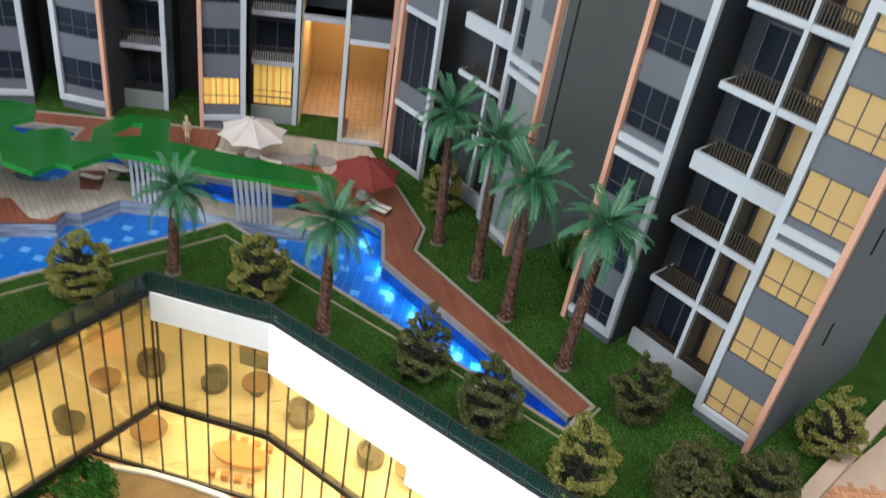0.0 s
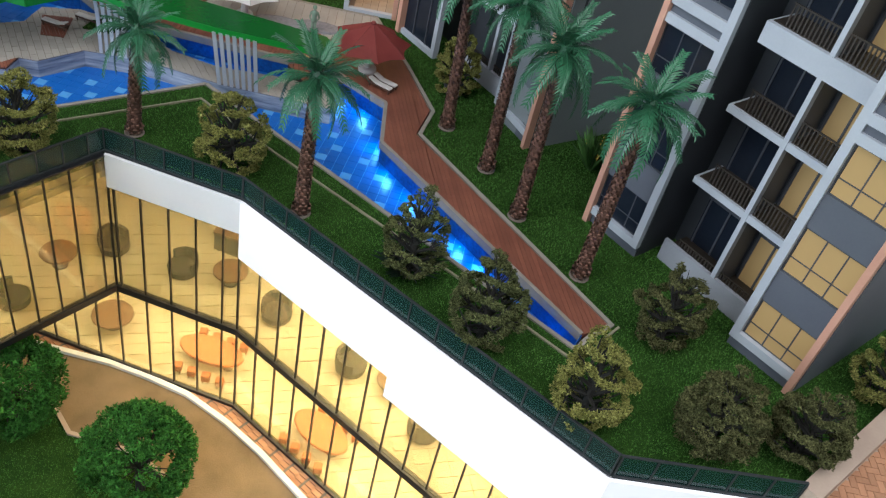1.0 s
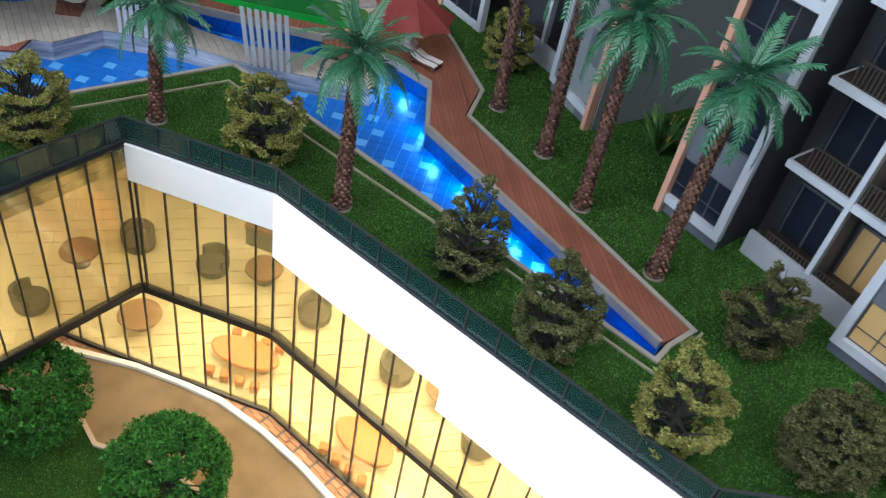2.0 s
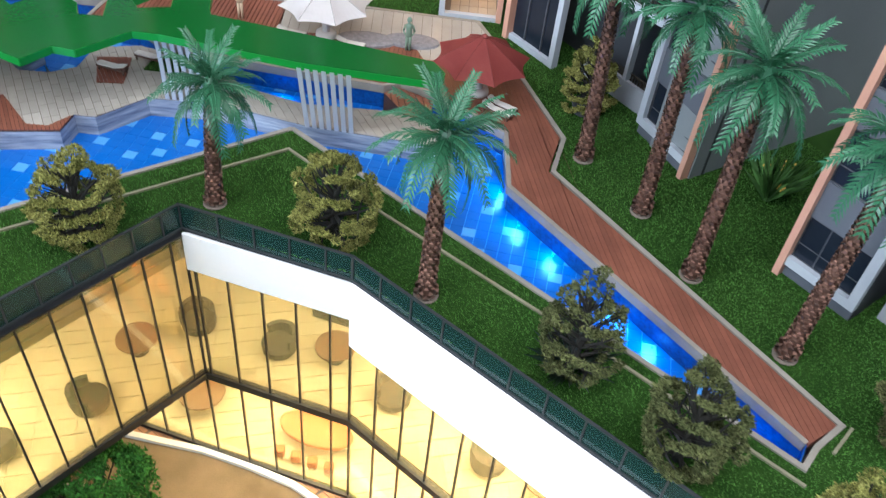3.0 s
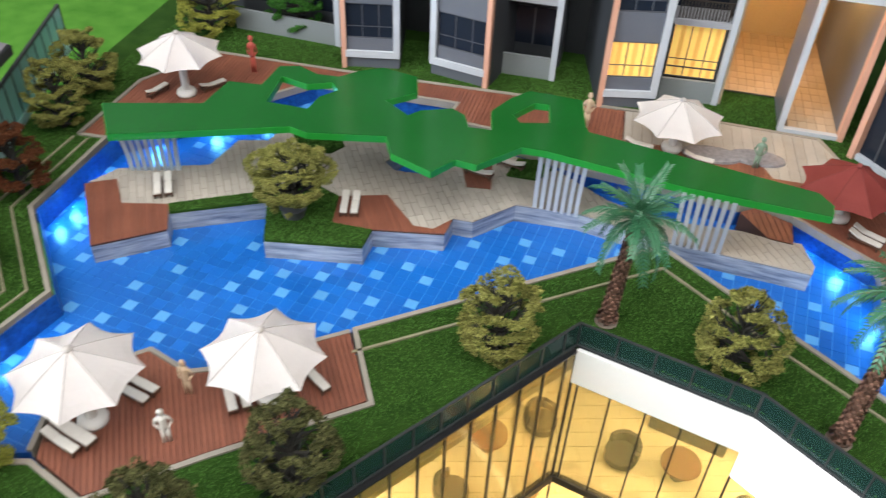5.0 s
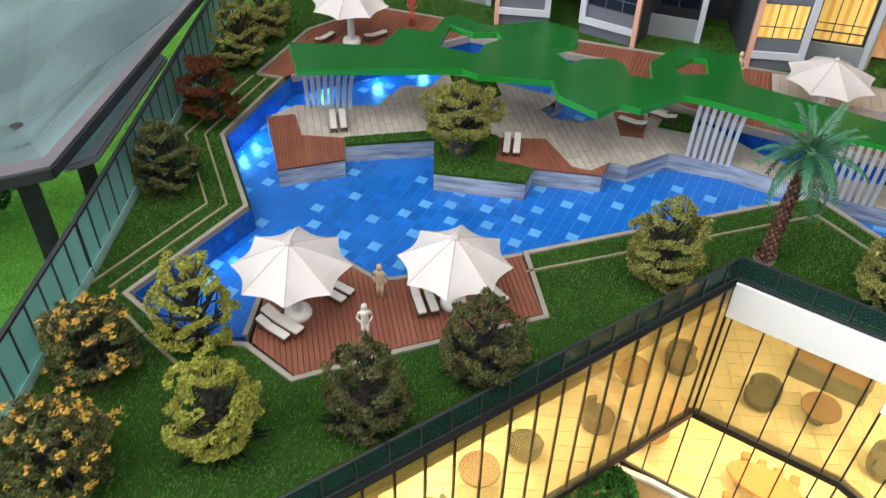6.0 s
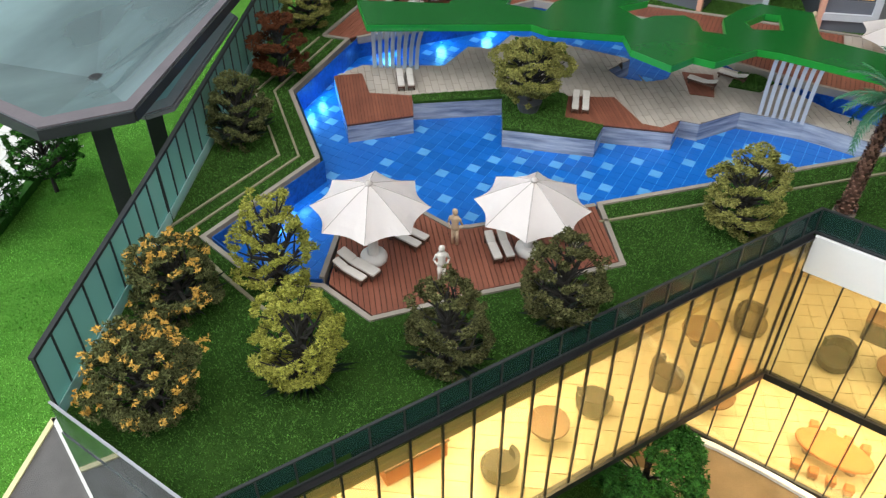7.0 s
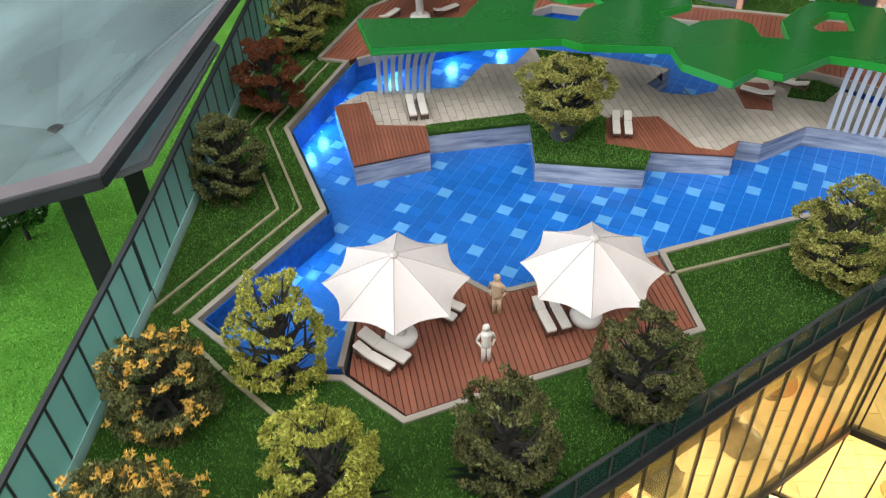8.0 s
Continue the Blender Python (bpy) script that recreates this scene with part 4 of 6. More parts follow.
def oval_table(x, y, z, long, wide, turn, label):
    t = thing("oval_table", (x, y, z), label, "table", "lobby tables")
    t.rotation_euler.z = radians(turn)
    bm = bmesh.new()
    lathe(bm, [(0.96, 1.2), (1.0, 1.3), (1.0, 1.55), (0.94, 1.62)], 28)
    bm.transform(Matrix.Diagonal((long, wide, 1, 1)))
    part("tabletop", bm, M_ORANGE, t, world=False)
    for sx in (-0.55, 0.55):
        bm = bmesh.new()
        lathe(bm, [(0.5, 0), (0.45, 0.15), (0.2, 0.3), (0.2, 1.2)], 10)
        bm.transform(Matrix.Translation((sx * long, 0, 0)))
        part("pedestal", bm, M_TABLE, t, world=False)


def stool(x, y, z):
    st = thing("stool", (x, y, z), "small square orange stool beside a table", "stool", "lobby stools")
    bm = bmesh.new()
    bmesh.ops.create_cube(bm, size=0.72)
    bmesh.ops.bevel(bm, geom=bm.edges[:], offset=0.08, segments=1, affect="EDGES")
    bm.transform(Matrix.Translation((0, 0, 0.62)))
    part("seat", bm, M_ORANGE, st, world=False)
    for a in (-0.22, 0.22):
        for b in (-0.22, 0.22):
            bm = bmesh.new()
            cuboid(bm, a - 0.06, a + 0.06, b - 0.06, b + 0.06, 0, 0.3)
            part("leg", bm, M_TABLE, st, world=False)


for x, y, long, wide in ((2.7, -8.1, 3.0, 1.5), (13.5, -15.0, 2.8, 1.5)):
    oval_table(x, y, G + 0.1, long, wide, -15 if x < 5 else -37, "long oval orange table on the ground floor")
    for k in range(4):
        a = radians(-15 if x < 5 else -37)
        for side in (-1.0, 1.0):
            u, v = (k - 1.5) * 1.35, side * (wide + 0.75)
            stool(x + u * math.cos(a) - v * math.sin(a), y + u * math.sin(a) + v * math.cos(a), G + 0.1)
round_table(-6.8, -5.6, G + 0.1, 1.8, M_TABLE, "large round brown table on the ground floor")

# ---- street level ----
tagged(part("street_field", sheet([(-124, -84), (94, -84), (94, 74), (-124, 74)], [], G - 0.3, 0.1), M_FIELD), "bright green flocked ground round the podium", "lawn", kind="structure")
DRIVE = [(-16.0, -8.6), (-12.8, -9.0), (-5.6, -9.95), (-2.0, -10.9), (1.6, -12.1), (5.5, -14.4), (9.0, -17.0), (12.6, -20.2), (26.0, -31.5), (40.0, -40.0), (40.0, -60.0), (12.0, -60.0), (8.0, -30.0), (2.5, -20.5), (-1.0, -18.5), (-6.3, -17.6), (-9.0, -14.5), (-16.0, -13.5)]
tagged(part("driveway", sheet(DRIVE, [], G - 0.1, 0.15), M_ROAD), "curving brown gritty driveway below the lobby", "road", kind="structure")
INNERLAWN = [(-16.0, -13.5), (-9.0, -14.5), (-6.3, -17.6), (-1.0, -18.5), (2.5, -20.5), (8.0, -30.0), (12.0, -60.0), (-60.0, -60.0), (-40.0, -45.0), (-22.0, -20.0)]
tagged(part("street_lawn", sheet(INNERLAWN, [], G, 0.3), M_GRASS), "dark green lawn inside the driveway", "lawn", kind="structure")
blades("grass_flock", [(-16, -13.5), (-9, -14.5), (-6.3, -17.6), (-1, -18.5), (2.5, -20.5), (6, -27), (-20, -27)], [], 22000, G, 0.13, M_BLADE, "short uneven green grass fibres", 9)
kerb = thing("kerb", (0, -11, G), "bright white kerb along the lobby pavement", "kerb", kind="structure")
ribbon("kerb_stone", DRIVE[:10], 0.46, G - 0.2, G + 0.25, M_CURB, kerb)
ribbon("kerb_stone", DRIVE[12:], 0.35, G - 0.2, G + 0.2, M_SANDWALL, kerb)
walkway = thing("brick_pavement", (0, -10, G), "narrow pink brick pavement under the glazing", "pavement", kind="structure")
WALKRING = [(-16.0, -8.4), (-12.8, -8.8), (-5.6, -9.75), (-2.0, -10.7), (1.6, -11.9), (5.5, -14.1), (9.0, -16.7), (12.6, -19.9), (30.0, -34.5), (31.0, -31.6), (6.0, -12.6), (-4.6, -9.7), (-15.2, -6.8)]
part("pavement_bed", sheet(WALKRING, [], G - 0.06, 0.2), M_PAVERGAP, walkway)
bricks = 0
for i in range(-14, 46):
    for j in range(-40, 10):
        x, y = 0.95 * i * 0.8 + 0.48 * j * 0.6 + 0.24 * (i % 2), -10 - 0.95 * i * 0.6 + 0.48 * j * 0.8
        if bricks < 300 and inside(WALKRING, x, y) and x < 16:
            bm = bmesh.new()
            Seg((x - 0.36, y + 0.27), (x + 0.36, y - 0.27)).box(bm, 0, 0.9, -0.2, 0.2, G - 0.06, G + 0.02)
            part("brick", bm, M_BRICK, walkway)
            bricks += 1
# east edge: sand-coloured wall and a brick terrace beside it
edge = Seg((40.6, -30.6), (56.0, -17.0))
edge.solid("edge_wall", M_SANDWALL, None, 0, edge.long, -0.2, 1.0, -8.0, 0.9)
tagged(bpy.data.objects["edge_wall"], "sand-coloured low wall at the lawn's end", "wall", kind="structure")
terrace = thing("brick_terrace", (48, -28, -0.4), "orange herringbone brick terrace beyond the low wall", "paving", kind="structure")
part("terrace_bed", prism([edge.at(0, 1.0), edge.at(0, 12), edge.at(22, 12), edge.at(22, 1.0)], G, -0.42), M_SANDWALL, terrace)
HALF = 0.44
base_at, ex, ey = Vector(edge.at(1.0, 1.2)), (edge.d + edge.r).normalized(), (edge.r - edge.d).normalized()
for c in range(-14, 30):
    for r in range(-14, 30):
        kind = (c - r) % 4
        if kind not in (0, 2):
            continue
        o = base_at + ex * HALF * c + ey * HALF * r
        c1, r0 = (c + 2, r) if kind == 0 else (c + 1, r - 1)
        ring = [base_at + ex * (HALF * u + du) + ey * (HALF * v + dv) for u, v, du, dv in ((c, r0, 0.02, 0.02), (c1, r0, -0.02, 0.02), (c1, r + 1, -0.02, -0.02), (c, r + 1, 0.02, -0.02))]
        along, out = (ring[0] - edge.p).dot(edge.d), max((p - edge.p).dot(edge.r) for p in ring)
        if not (0.3 < along < 13 and out < 10):
            continue
        ring = cut([tuple(p) for p in ring], edge.r.x, edge.r.y, edge.p.dot(edge.r) + 1.05)
        if len(ring) < 3 or abs(area(ring)) < 0.03:
            continue
        bm = bmesh.new()
        sheet_ring(bm, ring, -0.42, -0.36)
        part("brick", bm, M_BRICK, terrace)
blades("grass_flock", [(-123, -50), (-36, -50), (-44, -28), (-50, 40), (-123, 40)], [[(-57.3, -26.7), (-50.5, -56.3), (-33.3, -41.7)]], 340000, G - 0.3, 0.17, M_FIELDBLADE, "bright uneven green grass fibres", 12)
# west side: grey road with painted lines on the field
road = thing("side_road", (-56, -34, G), "grey gritty side road with pale edge lines", "road", kind="structure")
part("road_bed", prism([(-57.3, -26.7), (-50.5, -56.3), (-33.3, -41.7)], G - 0.4, G - 0.12), M_ASPHALT, road)
ribbon("road_line", [(-50.5, -56.3), (-57.3, -26.7)], 0.45, G - 0.2, G + 0.05, M_YELLOWLINE, road)
ribbon("road_line", [(-57.3, -26.7), (-33.3, -41.7)], 0.45, G - 0.2, G + 0.05, M_CURB, road)
far_path = thing("far_path", (-86, 3, G), "pale paved path beyond a clipped green hedge", "path", kind="structure")
fp = Seg((-86.5, 16.4), (-77.0, -17.5))
for k in range(12):
    for j in range(5):
        fp.solid("paving_slab", M_CURB, far_path, 2.9 * k, 2.9 * k + 2.75, 0.9 + 1.75 * j, 2.55 + 1.75 * j, G - 0.4, G - 0.05)
hedge = thing("hedge", (-82, 0, G), "low clipped green hedge beside the pale path", "hedge", kind="structure")
fp.solid("hedge_body", M_GREENLEAF, hedge, 0, 34.8, -0.3, 0.75, G - 0.4, G + 0.75)

# ---- blocks of flats ----
TOP = 46.0
WINDOWS = [(1.45, 4.5), (6.95, 10.4), (12.8, 16.2), (18.7, 22.3), (24.6, 28.0), (30.2, 33.6), (35.8, 39.2), (41.4, 44.8)]
NORTH_WINDOWS = [(2.8, 6.0), (8.5, 11.4), (14.0, 16.9), (19.5, 22.5), (25.0, 28.0), (30.5, 33.5), (36.0, 39.0), (41.5, 44.5)]


def window_in(g, parent, s0, s1, z0, z1, n, pane_mat=None, curtain=None):
    """A framed window of three panes abreast over a low transom, with curtain folds where it is lit."""
    cross = z0 + (z1 - z0) * 0.34
    cuts = [s0 + 0.1, s0 + (s1 - s0) * 0.36, s0 + (s1 - s0) * 0.7, s1 - 0.1]
    bm = bmesh.new()
    loops = []
    for out in (n - 0.02, n + 0.08):
        for k in (0.0, 0.1):
            loops.append([bm.verts.new((*g.at(s, out), z)) for s, z in ((s0 + k, z0 + k), (s1 - k, z0 + k), (s1 - k, z1 - k), (s0 + k, z1 - k))])
    for a, b in ((0, 1), (1, 3), (3, 2), (2, 0)):
        for i in range(4):
            bm.faces.new((loops[a][i - 1], loops[a][i], loops[b][i], loops[b][i - 1]))
    clean(bm)
    w = part("window", bm, M_WINFRAME, parent)
    pieces = [("pane", a + 0.04, b - 0.04, z0 + 0.08, z1 - 0.08) for a, b in zip(cuts, cuts[1:])]
    pieces += [("mullion", c - 0.04, c + 0.04, z0 + 0.1, z1 - 0.1) for c in cuts[1:3]] + [("transom", s0 + 0.1, s1 - 0.1, cross - 0.035, cross + 0.035)]
    if curtain:
        pieces += [("curtain_fold", s0 + (s1 - s0) * k - 0.18, s0 + (s1 - s0) * k + 0.18, z0 + 0.1, z1 - 0.1) for k in (0.2, 0.52, 0.85)]
    for nm, a, b, c, d in pieces:
        bm = bmesh.new()
        g.box(bm, a, b, n - 0.03, n + {"pane": 0.01, "mullion": 0.07, "transom": 0.05, "curtain_fold": 0.025}[nm], c, d)
        clean(bm)
        pane = part(nm, bm, {"pane": pane_mat or M_PANE, "curtain_fold": curtain}.get(nm, M_WINFRAME), None)
        pane.parent = w
        pane.location = -w.location
        for v in pane.data.vertices:
            v.co -= origin_of(parent)


def bay(parent, p, q, fin_at_p=True, fin_at_q=False, fin_out=0.5, windows=WINDOWS, base=1.0, cap=16.3, lit=(), pane=None, curtain=None, deep=10):
    """A stack of windows with grey spandrels in a white frame, with a salmon fin at one side."""
    g = Seg(p, q)
    L = g.long
    g.solid("wall", M_CHARCOAL, parent, 0, L, -deep, -0.12, 0, TOP)
    g.solid("plinth", M_GREY, parent, 0.05, L - 0.05, -0.12, 0.02, 0, base - 0.1, "dark grey plinth")
    for a, b, on in ((0.0, 0.55, not fin_at_p), (L - 0.55, L, not fin_at_q)):
        if on:
            g.solid("white_post", M_FRAME, parent, a, b, -0.3, 0.34, base - 0.1, TOP, "white painted post")
    s0, s1 = (0.35 if fin_at_p else 0.55), (L - 0.35 if fin_at_q else L - 0.55)
    g.solid("white_sill", M_FRAME, parent, s0, s1, -0.2, 0.34, base - 0.1, base + 0.5, "white painted sill beam")
    for z in (cap, cap + 1.2, cap + 16.0):
        g.solid("white_band", M_FRAME, parent, s0, s1, -0.2, 0.34, z, z + 0.62, "white painted band")
    for z0, z1 in windows:
        window_in(g, parent, s0, s1, z0, z1, -0.1, pane if z0 in lit else None, curtain if z0 in lit else None)
    edges = [0.6] + [v for pair in windows for v in pair] + [TOP]
    if windows[0][0] > base + 0.9:
        g.solid("spandrel", M_GREY, parent, s0, s1, -0.14, 0.06, base + 0.5, windows[0][0])
    for z0, z1 in zip(edges[2::2], edges[3::2]):
        g.solid("spandrel", M_GREY, parent, s0, s1, -0.14, 0.06, z0, z1)
    for on, s in ((fin_at_p, 0.0), (fin_at_q, L - 0.42)):
        if on:
            g.solid("fin", M_PINK, parent, s, s + 0.42, -0.4, fin_out, 0, TOP + 1, "salmon pink vertical fin")
    return g


def railing(g, parent, s0, s1, n, z0, z1, step=0.26):
    """A balcony railing: one rail with thin upright bars, each an object on a shared mesh."""
    bm = bmesh.new()
    g.box(bm, s0, s1, n - 0.05, n + 0.05, z1 - 0.1, z1)
    clean(bm)
    rail = part("railing", bm, M_RAIL, parent, "bronze balcony railing")
    bm = bmesh.new()
    hexa(bm, [tuple(g.d * a + g.r * b) for a, b in ((0, -0.03), (0.1, -0.03), (0.1, 0.03), (0, 0.03))], 0, z1 - 0.1 - z0)
    clean(bm)
    bar = None
    s = s0 + 0.05
    while s < s1 - 0.1:
        x, y = g.at(s, n)
        if bar is None:
            bar = part("bar", bm, M_RAIL, None)
            o = bar
            o.parent = rail
        else:
            o = same_mesh(bar, "bar", rail, (0, 0, 0))
        o.location = Vector((x, y, z0)) * CM - origin_of(parent)
        s += step


def balconies(parent, g, s_wall, s0, mid, s1, depth, slabs, thick_at=(), pane=None):
    """Open balconies, two abreast: slabs, railings, a back wall with glazed doors, one white post between."""
    g.solid("back_wall", M_CHARCOAL, parent, s_wall - 0.6, s1 + 0.9, -depth - 6, -depth, 0, TOP)
    g.solid("low_wall", M_SLAB, parent, s0, s1, -0.3, 0.0, 0, 1.8, "pale low wall")
    g.solid("ground_floor", M_RAIL, parent, s0, s1, -depth, -0.3, 0, 0.9)
    g.solid("white_post", M_FRAME, parent, mid - 0.16, mid + 0.16, -0.5, 0.06, 1.8, TOP, "white painted post")
    g.solid("divider", M_GREY, parent, mid - 0.14, mid + 0.14, -depth, -0.5, 0, TOP)
    for z in slabs:
        fat = any(abs(z - t) < 0.5 for t in thick_at)
        g.solid("balcony_slab", M_FRAME, parent, s0, s1, -depth, 0.12 if fat else 0.0, z - (1.4 if fat else 0.5), z, "white painted balcony slab")
        for a, b in ((s0, mid), (mid, s1)):
            g.solid("balcony_floor", M_RAIL, parent, a + 0.2, b - 0.2, -depth, -0.25, z, z + 0.06)
    for z in [0.9] + list(slabs):
        for a, b, glow_here in ((s0, mid, False), (mid, s1, True)):
            railing(g, parent, a + (0.9 if a == s0 else 0.25), b - 0.2, -0.3, z, z + 1.5)
            bm = bmesh.new()
            for c in (0.12, 0.5, 0.88):
                g.box(bm, a + (b - a) * c - 0.07, a + (b - a) * c + 0.07, -depth, -depth + 0.14, z, z + 4.0)
            g.box(bm, a + 0.3, b - 0.3, -depth, -depth + 0.14, z + 3.9, z + 4.1)
            clean(bm)
            part("balcony_door", bm, M_WINFRAME, parent)
            bm = bmesh.new()
            g.box(bm, a + 0.35, b - 0.35, -depth, -depth + 0.05, z, z + 3.9)
            clean(bm)
            part("pane", bm, pane if pane and glow_here else M_PANE, parent)


SLABS = [7.4, 13.0, 18.7, 24.1, 29.8, 35.2, 40.6]
tower = thing("east_tower", (36, -10, 0), "dark grey block of flats with white frames and salmon fins", "apartment block")
bay(tower, (30.5, -8.3), (33.7, -12.1), True, False)
bay(tower, (39.0, -19.2), (42.4, -22.9), False, True, lit=[z for z, top in WINDOWS], pane=M_DIMPANE)
front = Seg((30.5, -8.3), (42.4, -22.9))
balconies(tower, Seg(front.at(0, -1.75), front.at(front.long, -1.75)), 4.95, 5.7, 10.1, 13.5, 3.0, SLABS, (18.7, 35.2), M_DIMPANE)
# the blank-sided part further along, with its own bay and a glazed corner
wing = thing("middle_tower", (24, 5, 0), "grey block of flats with a blank side wall", "apartment block")
bay(wing, (23.6, 4.6), (26.3, -0.4), False, True, deep=1.5)
blank = Seg((26.5, -0.4), (43.5, 10.8))
blank.solid("side_wall", M_BLUEGREY, wing, 0, blank.long, -4, 0.0, 0, TOP, "smooth blank grey side wall")
flank = Seg((18.0, 11.9), (23.6, 4.6))
balconies(wing, Seg(flank.at(0, -1.5), flank.at(flank.long, -1.5)), 0.0, 1.5, 5.7, 8.9, 3.0, SLABS, (18.7, 35.2))
side = Seg((36.9, -3.0), (30.9, -8.1))
side.solid("side_wall", M_GREY, tower, 0, side.long, -3, 0.0, 0, TOP, "dark blank side wall")
east_side = Seg((42.6, -22.9), (56.0, -12.0))
east_side.solid("side_wall", M_GREY, tower, 0, east_side.long, -0.6, -0.05, 0, TOP, "dark blank side wall")
for z in (9.0, 17.0):
    east_side.solid("slot_window", M_PANE, tower, 3.6, 3.85, -0.06, 0.04, z, z + 2.0)


def glazed_corner(parent, p, q, z1=TOP):
    """Tall glazing in a white frame."""
    g = Seg(p, q)
    L = g.long
    g.solid("white_post", M_FRAME, parent, L - 0.5, L, -0.3, 0.3, 0, z1, "white painted post")
    g.solid("white_sill", M_FRAME, parent, 0.3, L - 0.5, -0.3, 0.3, 0, 0.5, "white painted sill beam")
    for z in (6.6, 16.6, 22.0, 27.5, 33.0):
        g.solid("white_band", M_FRAME, parent, 0.3, L - 0.5, -0.3, 0.3, z, z + 0.55, "white painted band")
        g.solid("spandrel", M_GREY, parent, 0.3, L - 0.5, -0.3, 0.1, z + 0.55, z + 2.6)
    for z0, z1 in ((0.5, 6.6), (9.2, 12.2), (12.3, 16.6)):
        g.solid("pane", M_PANE, parent, 0.3, L - 0.5, -0.2, -0.08, z0, z1)
    for k in (0.35, 0.68):
        g.solid("mullion", M_WINFRAME, parent, L * k - 0.06, L * k + 0.06, -0.1, 0.05, 0.5, 16.6)


glazed_corner(wing, (14.4, 16.4), (18.0, 11.9))
Seg((14.4, 16.4), (14.9, 15.8)).solid("fin", M_PINK, wing, 0, 0.5, -0.4, 0.6, 0, TOP, "salmon pink vertical fin")
gw = Seg((14.4, 16.4), (18.0, 11.9))
gw.solid("wall", M_CHARCOAL, wing, 0.2, gw.long + 5, -9, -3.5, 0, TOP)

north = thing("north_block", (-10, 22, 0), "long dark grey block of flats with salmon fins and white frames", "apartment block")
bay(north, (-28.7, 18.3), (-23.7, 19.3), True, False, 0.3, NORTH_WINDOWS, 1.2, 17.2)
bay(north, (-20.9, 19.4), (-15.5, 18.2), False, True, 0.3, NORTH_WINDOWS, 1.2, 17.2)
bay(north, (-6.1, 18.0), (-1.4, 19.0), True, False, 0.3, NORTH_WINDOWS, 1.2, 17.2, lit=(2.8,), pane=M_LITPANE, curtain=M_LITFOLD)
NORTH_SLABS = [7.4, 12.9, 18.4, 23.9, 29.4, 34.9, 40.4]


def open_bay(parent, p, q, depth, lit=False):
    """A recessed balcony stack beside a bay, with a pale low wall; its ground-floor window may be lit."""
    g = Seg(p, q)
    L = g.long
    g.solid("back_wall", M_CHARCOAL, parent, -0.5, L + 0.1, -depth - 5, -depth, 0, TOP)
    g.solid("low_wall", M_BLUEGREY, parent, 0, L, -0.3, 0.0, 0, 2.0, "pale grey low wall")
    g.solid("white_post", M_FRAME, parent, L - 0.5, L, -0.4, 0.12, 0, TOP, "white painted post")
    for z in NORTH_SLABS:
        g.solid("balcony_slab", M_SLAB, parent, 0, L - 0.5, -depth, 0.1, z - 0.5, z, "pale balcony slab")
        railing(g, parent, 0.2, L - 0.6, -0.2, z, z + 1.6)
    if lit:
        window_in(g, parent, 0.1, L - 0.6, 2.0, 6.9, -0.6, M_LITPANE, M_LITFOLD)
        g.solid("window_bar", M_WINFRAME, parent, 0.2, L - 0.7, -0.58, -0.5, 2.9, 3.0)
    for z in NORTH_SLABS if lit else [2.0] + NORTH_SLABS:
        g.solid("pane", M_PANE, parent, 0.3, L - 0.7, -depth, -depth + 0.08, z, z + 3.4)
        g.solid("door_frame", M_WINFRAME, parent, L * 0.5 - 0.07, L * 0.5 + 0.07, -depth, -depth + 0.15, z, z + 3.4)


open_bay(north, (-15.2, 21.2), (-10.1, 21.2), 2.6)
open_bay(north, (-1.1, 20.8), (3.9, 21.1), 2.6, True)
open_bay(north, (-40.6, 22.4), (-30.0, 21.7), 2.6)
spine = Seg((-52.0, 27.0), (3.7, 27.0))
spine.solid("rear_wall", M_CHARCOAL, north, 0, spine.long, -6, 0, 0, TOP)
# the deep lit entrance hall: a grass strip before its inner half, a glazed porch before the other
entry = Seg((8.7, 18.4), (13.6, 18.3))
entry.solid("white_post", M_FRAME, north, 0, 0.45, -0.4, 0.2, 0, TOP, "white painted post")
entry.solid("white_sill", M_FRAME, north, 0.45, entry.long, -0.3, 0.2, 0, 0.4, "white painted sill beam")
entry.solid("fin", M_PINK, north, entry.long - 0.2, entry.long + 0.25, -0.5, 0.3, 0, TOP, "salmon pink vertical fin")
entry.solid("porch_wall", M_GREY, north, 0.1, 0.4, -5.6, -0.4, 0, TOP)
for z in (12.0, 17.5, 22.9, 28.3, 33.7):
    entry.solid("spandrel", M_GREY, north, 0.55, entry.long - 0.2, -0.3, 0.05, z, z + 2.4)
    entry.solid("white_band", M_FRAME, north, 0.55, entry.long - 0.2, -0.3, 0.2, z - 0.5, z, "white painted band")
block("hall_floor", M_PAVERGAP, north, 4.2, 13.5, 23.9, 36.0, 0.02, 0.22)
block("porch_floor", M_PAVERGAP, north, 9.1, 13.5, 18.7, 23.9, 0.02, 0.22)
tile = None
for i in range(12):
    for j in range(14):
        x, y = 4.25 + 0.77 * i, 18.8 + 1.23 * j
        if j < 4 and x < 9.1 or x > 12.8:
            continue
        if tile is None:
            bm = bmesh.new()
            cuboid(bm, 0, 0.73, 0, 1.19, 0.22, 0.28)
            tile = part("floor_tile", bm, M_HALLTILE, None)
            tile.parent, o = north, tile
        else:
            o = same_mesh(tile, "floor_tile", north, (0, 0, 0))
        o.location = Vector((x, y, 0)) * CM - origin_of(north)
block("hall_wall", M_LOBBYWALL, north, 4.0, 4.2, 21.4, 36.0, 0, TOP, "warm plaster wall of the lit entrance hall")
block("hall_wall", M_LOBBYWALL, north, 4.2, 13.5, 36.0, 36.3, 0, 13.0, "warm plaster wall of the lit entrance hall")
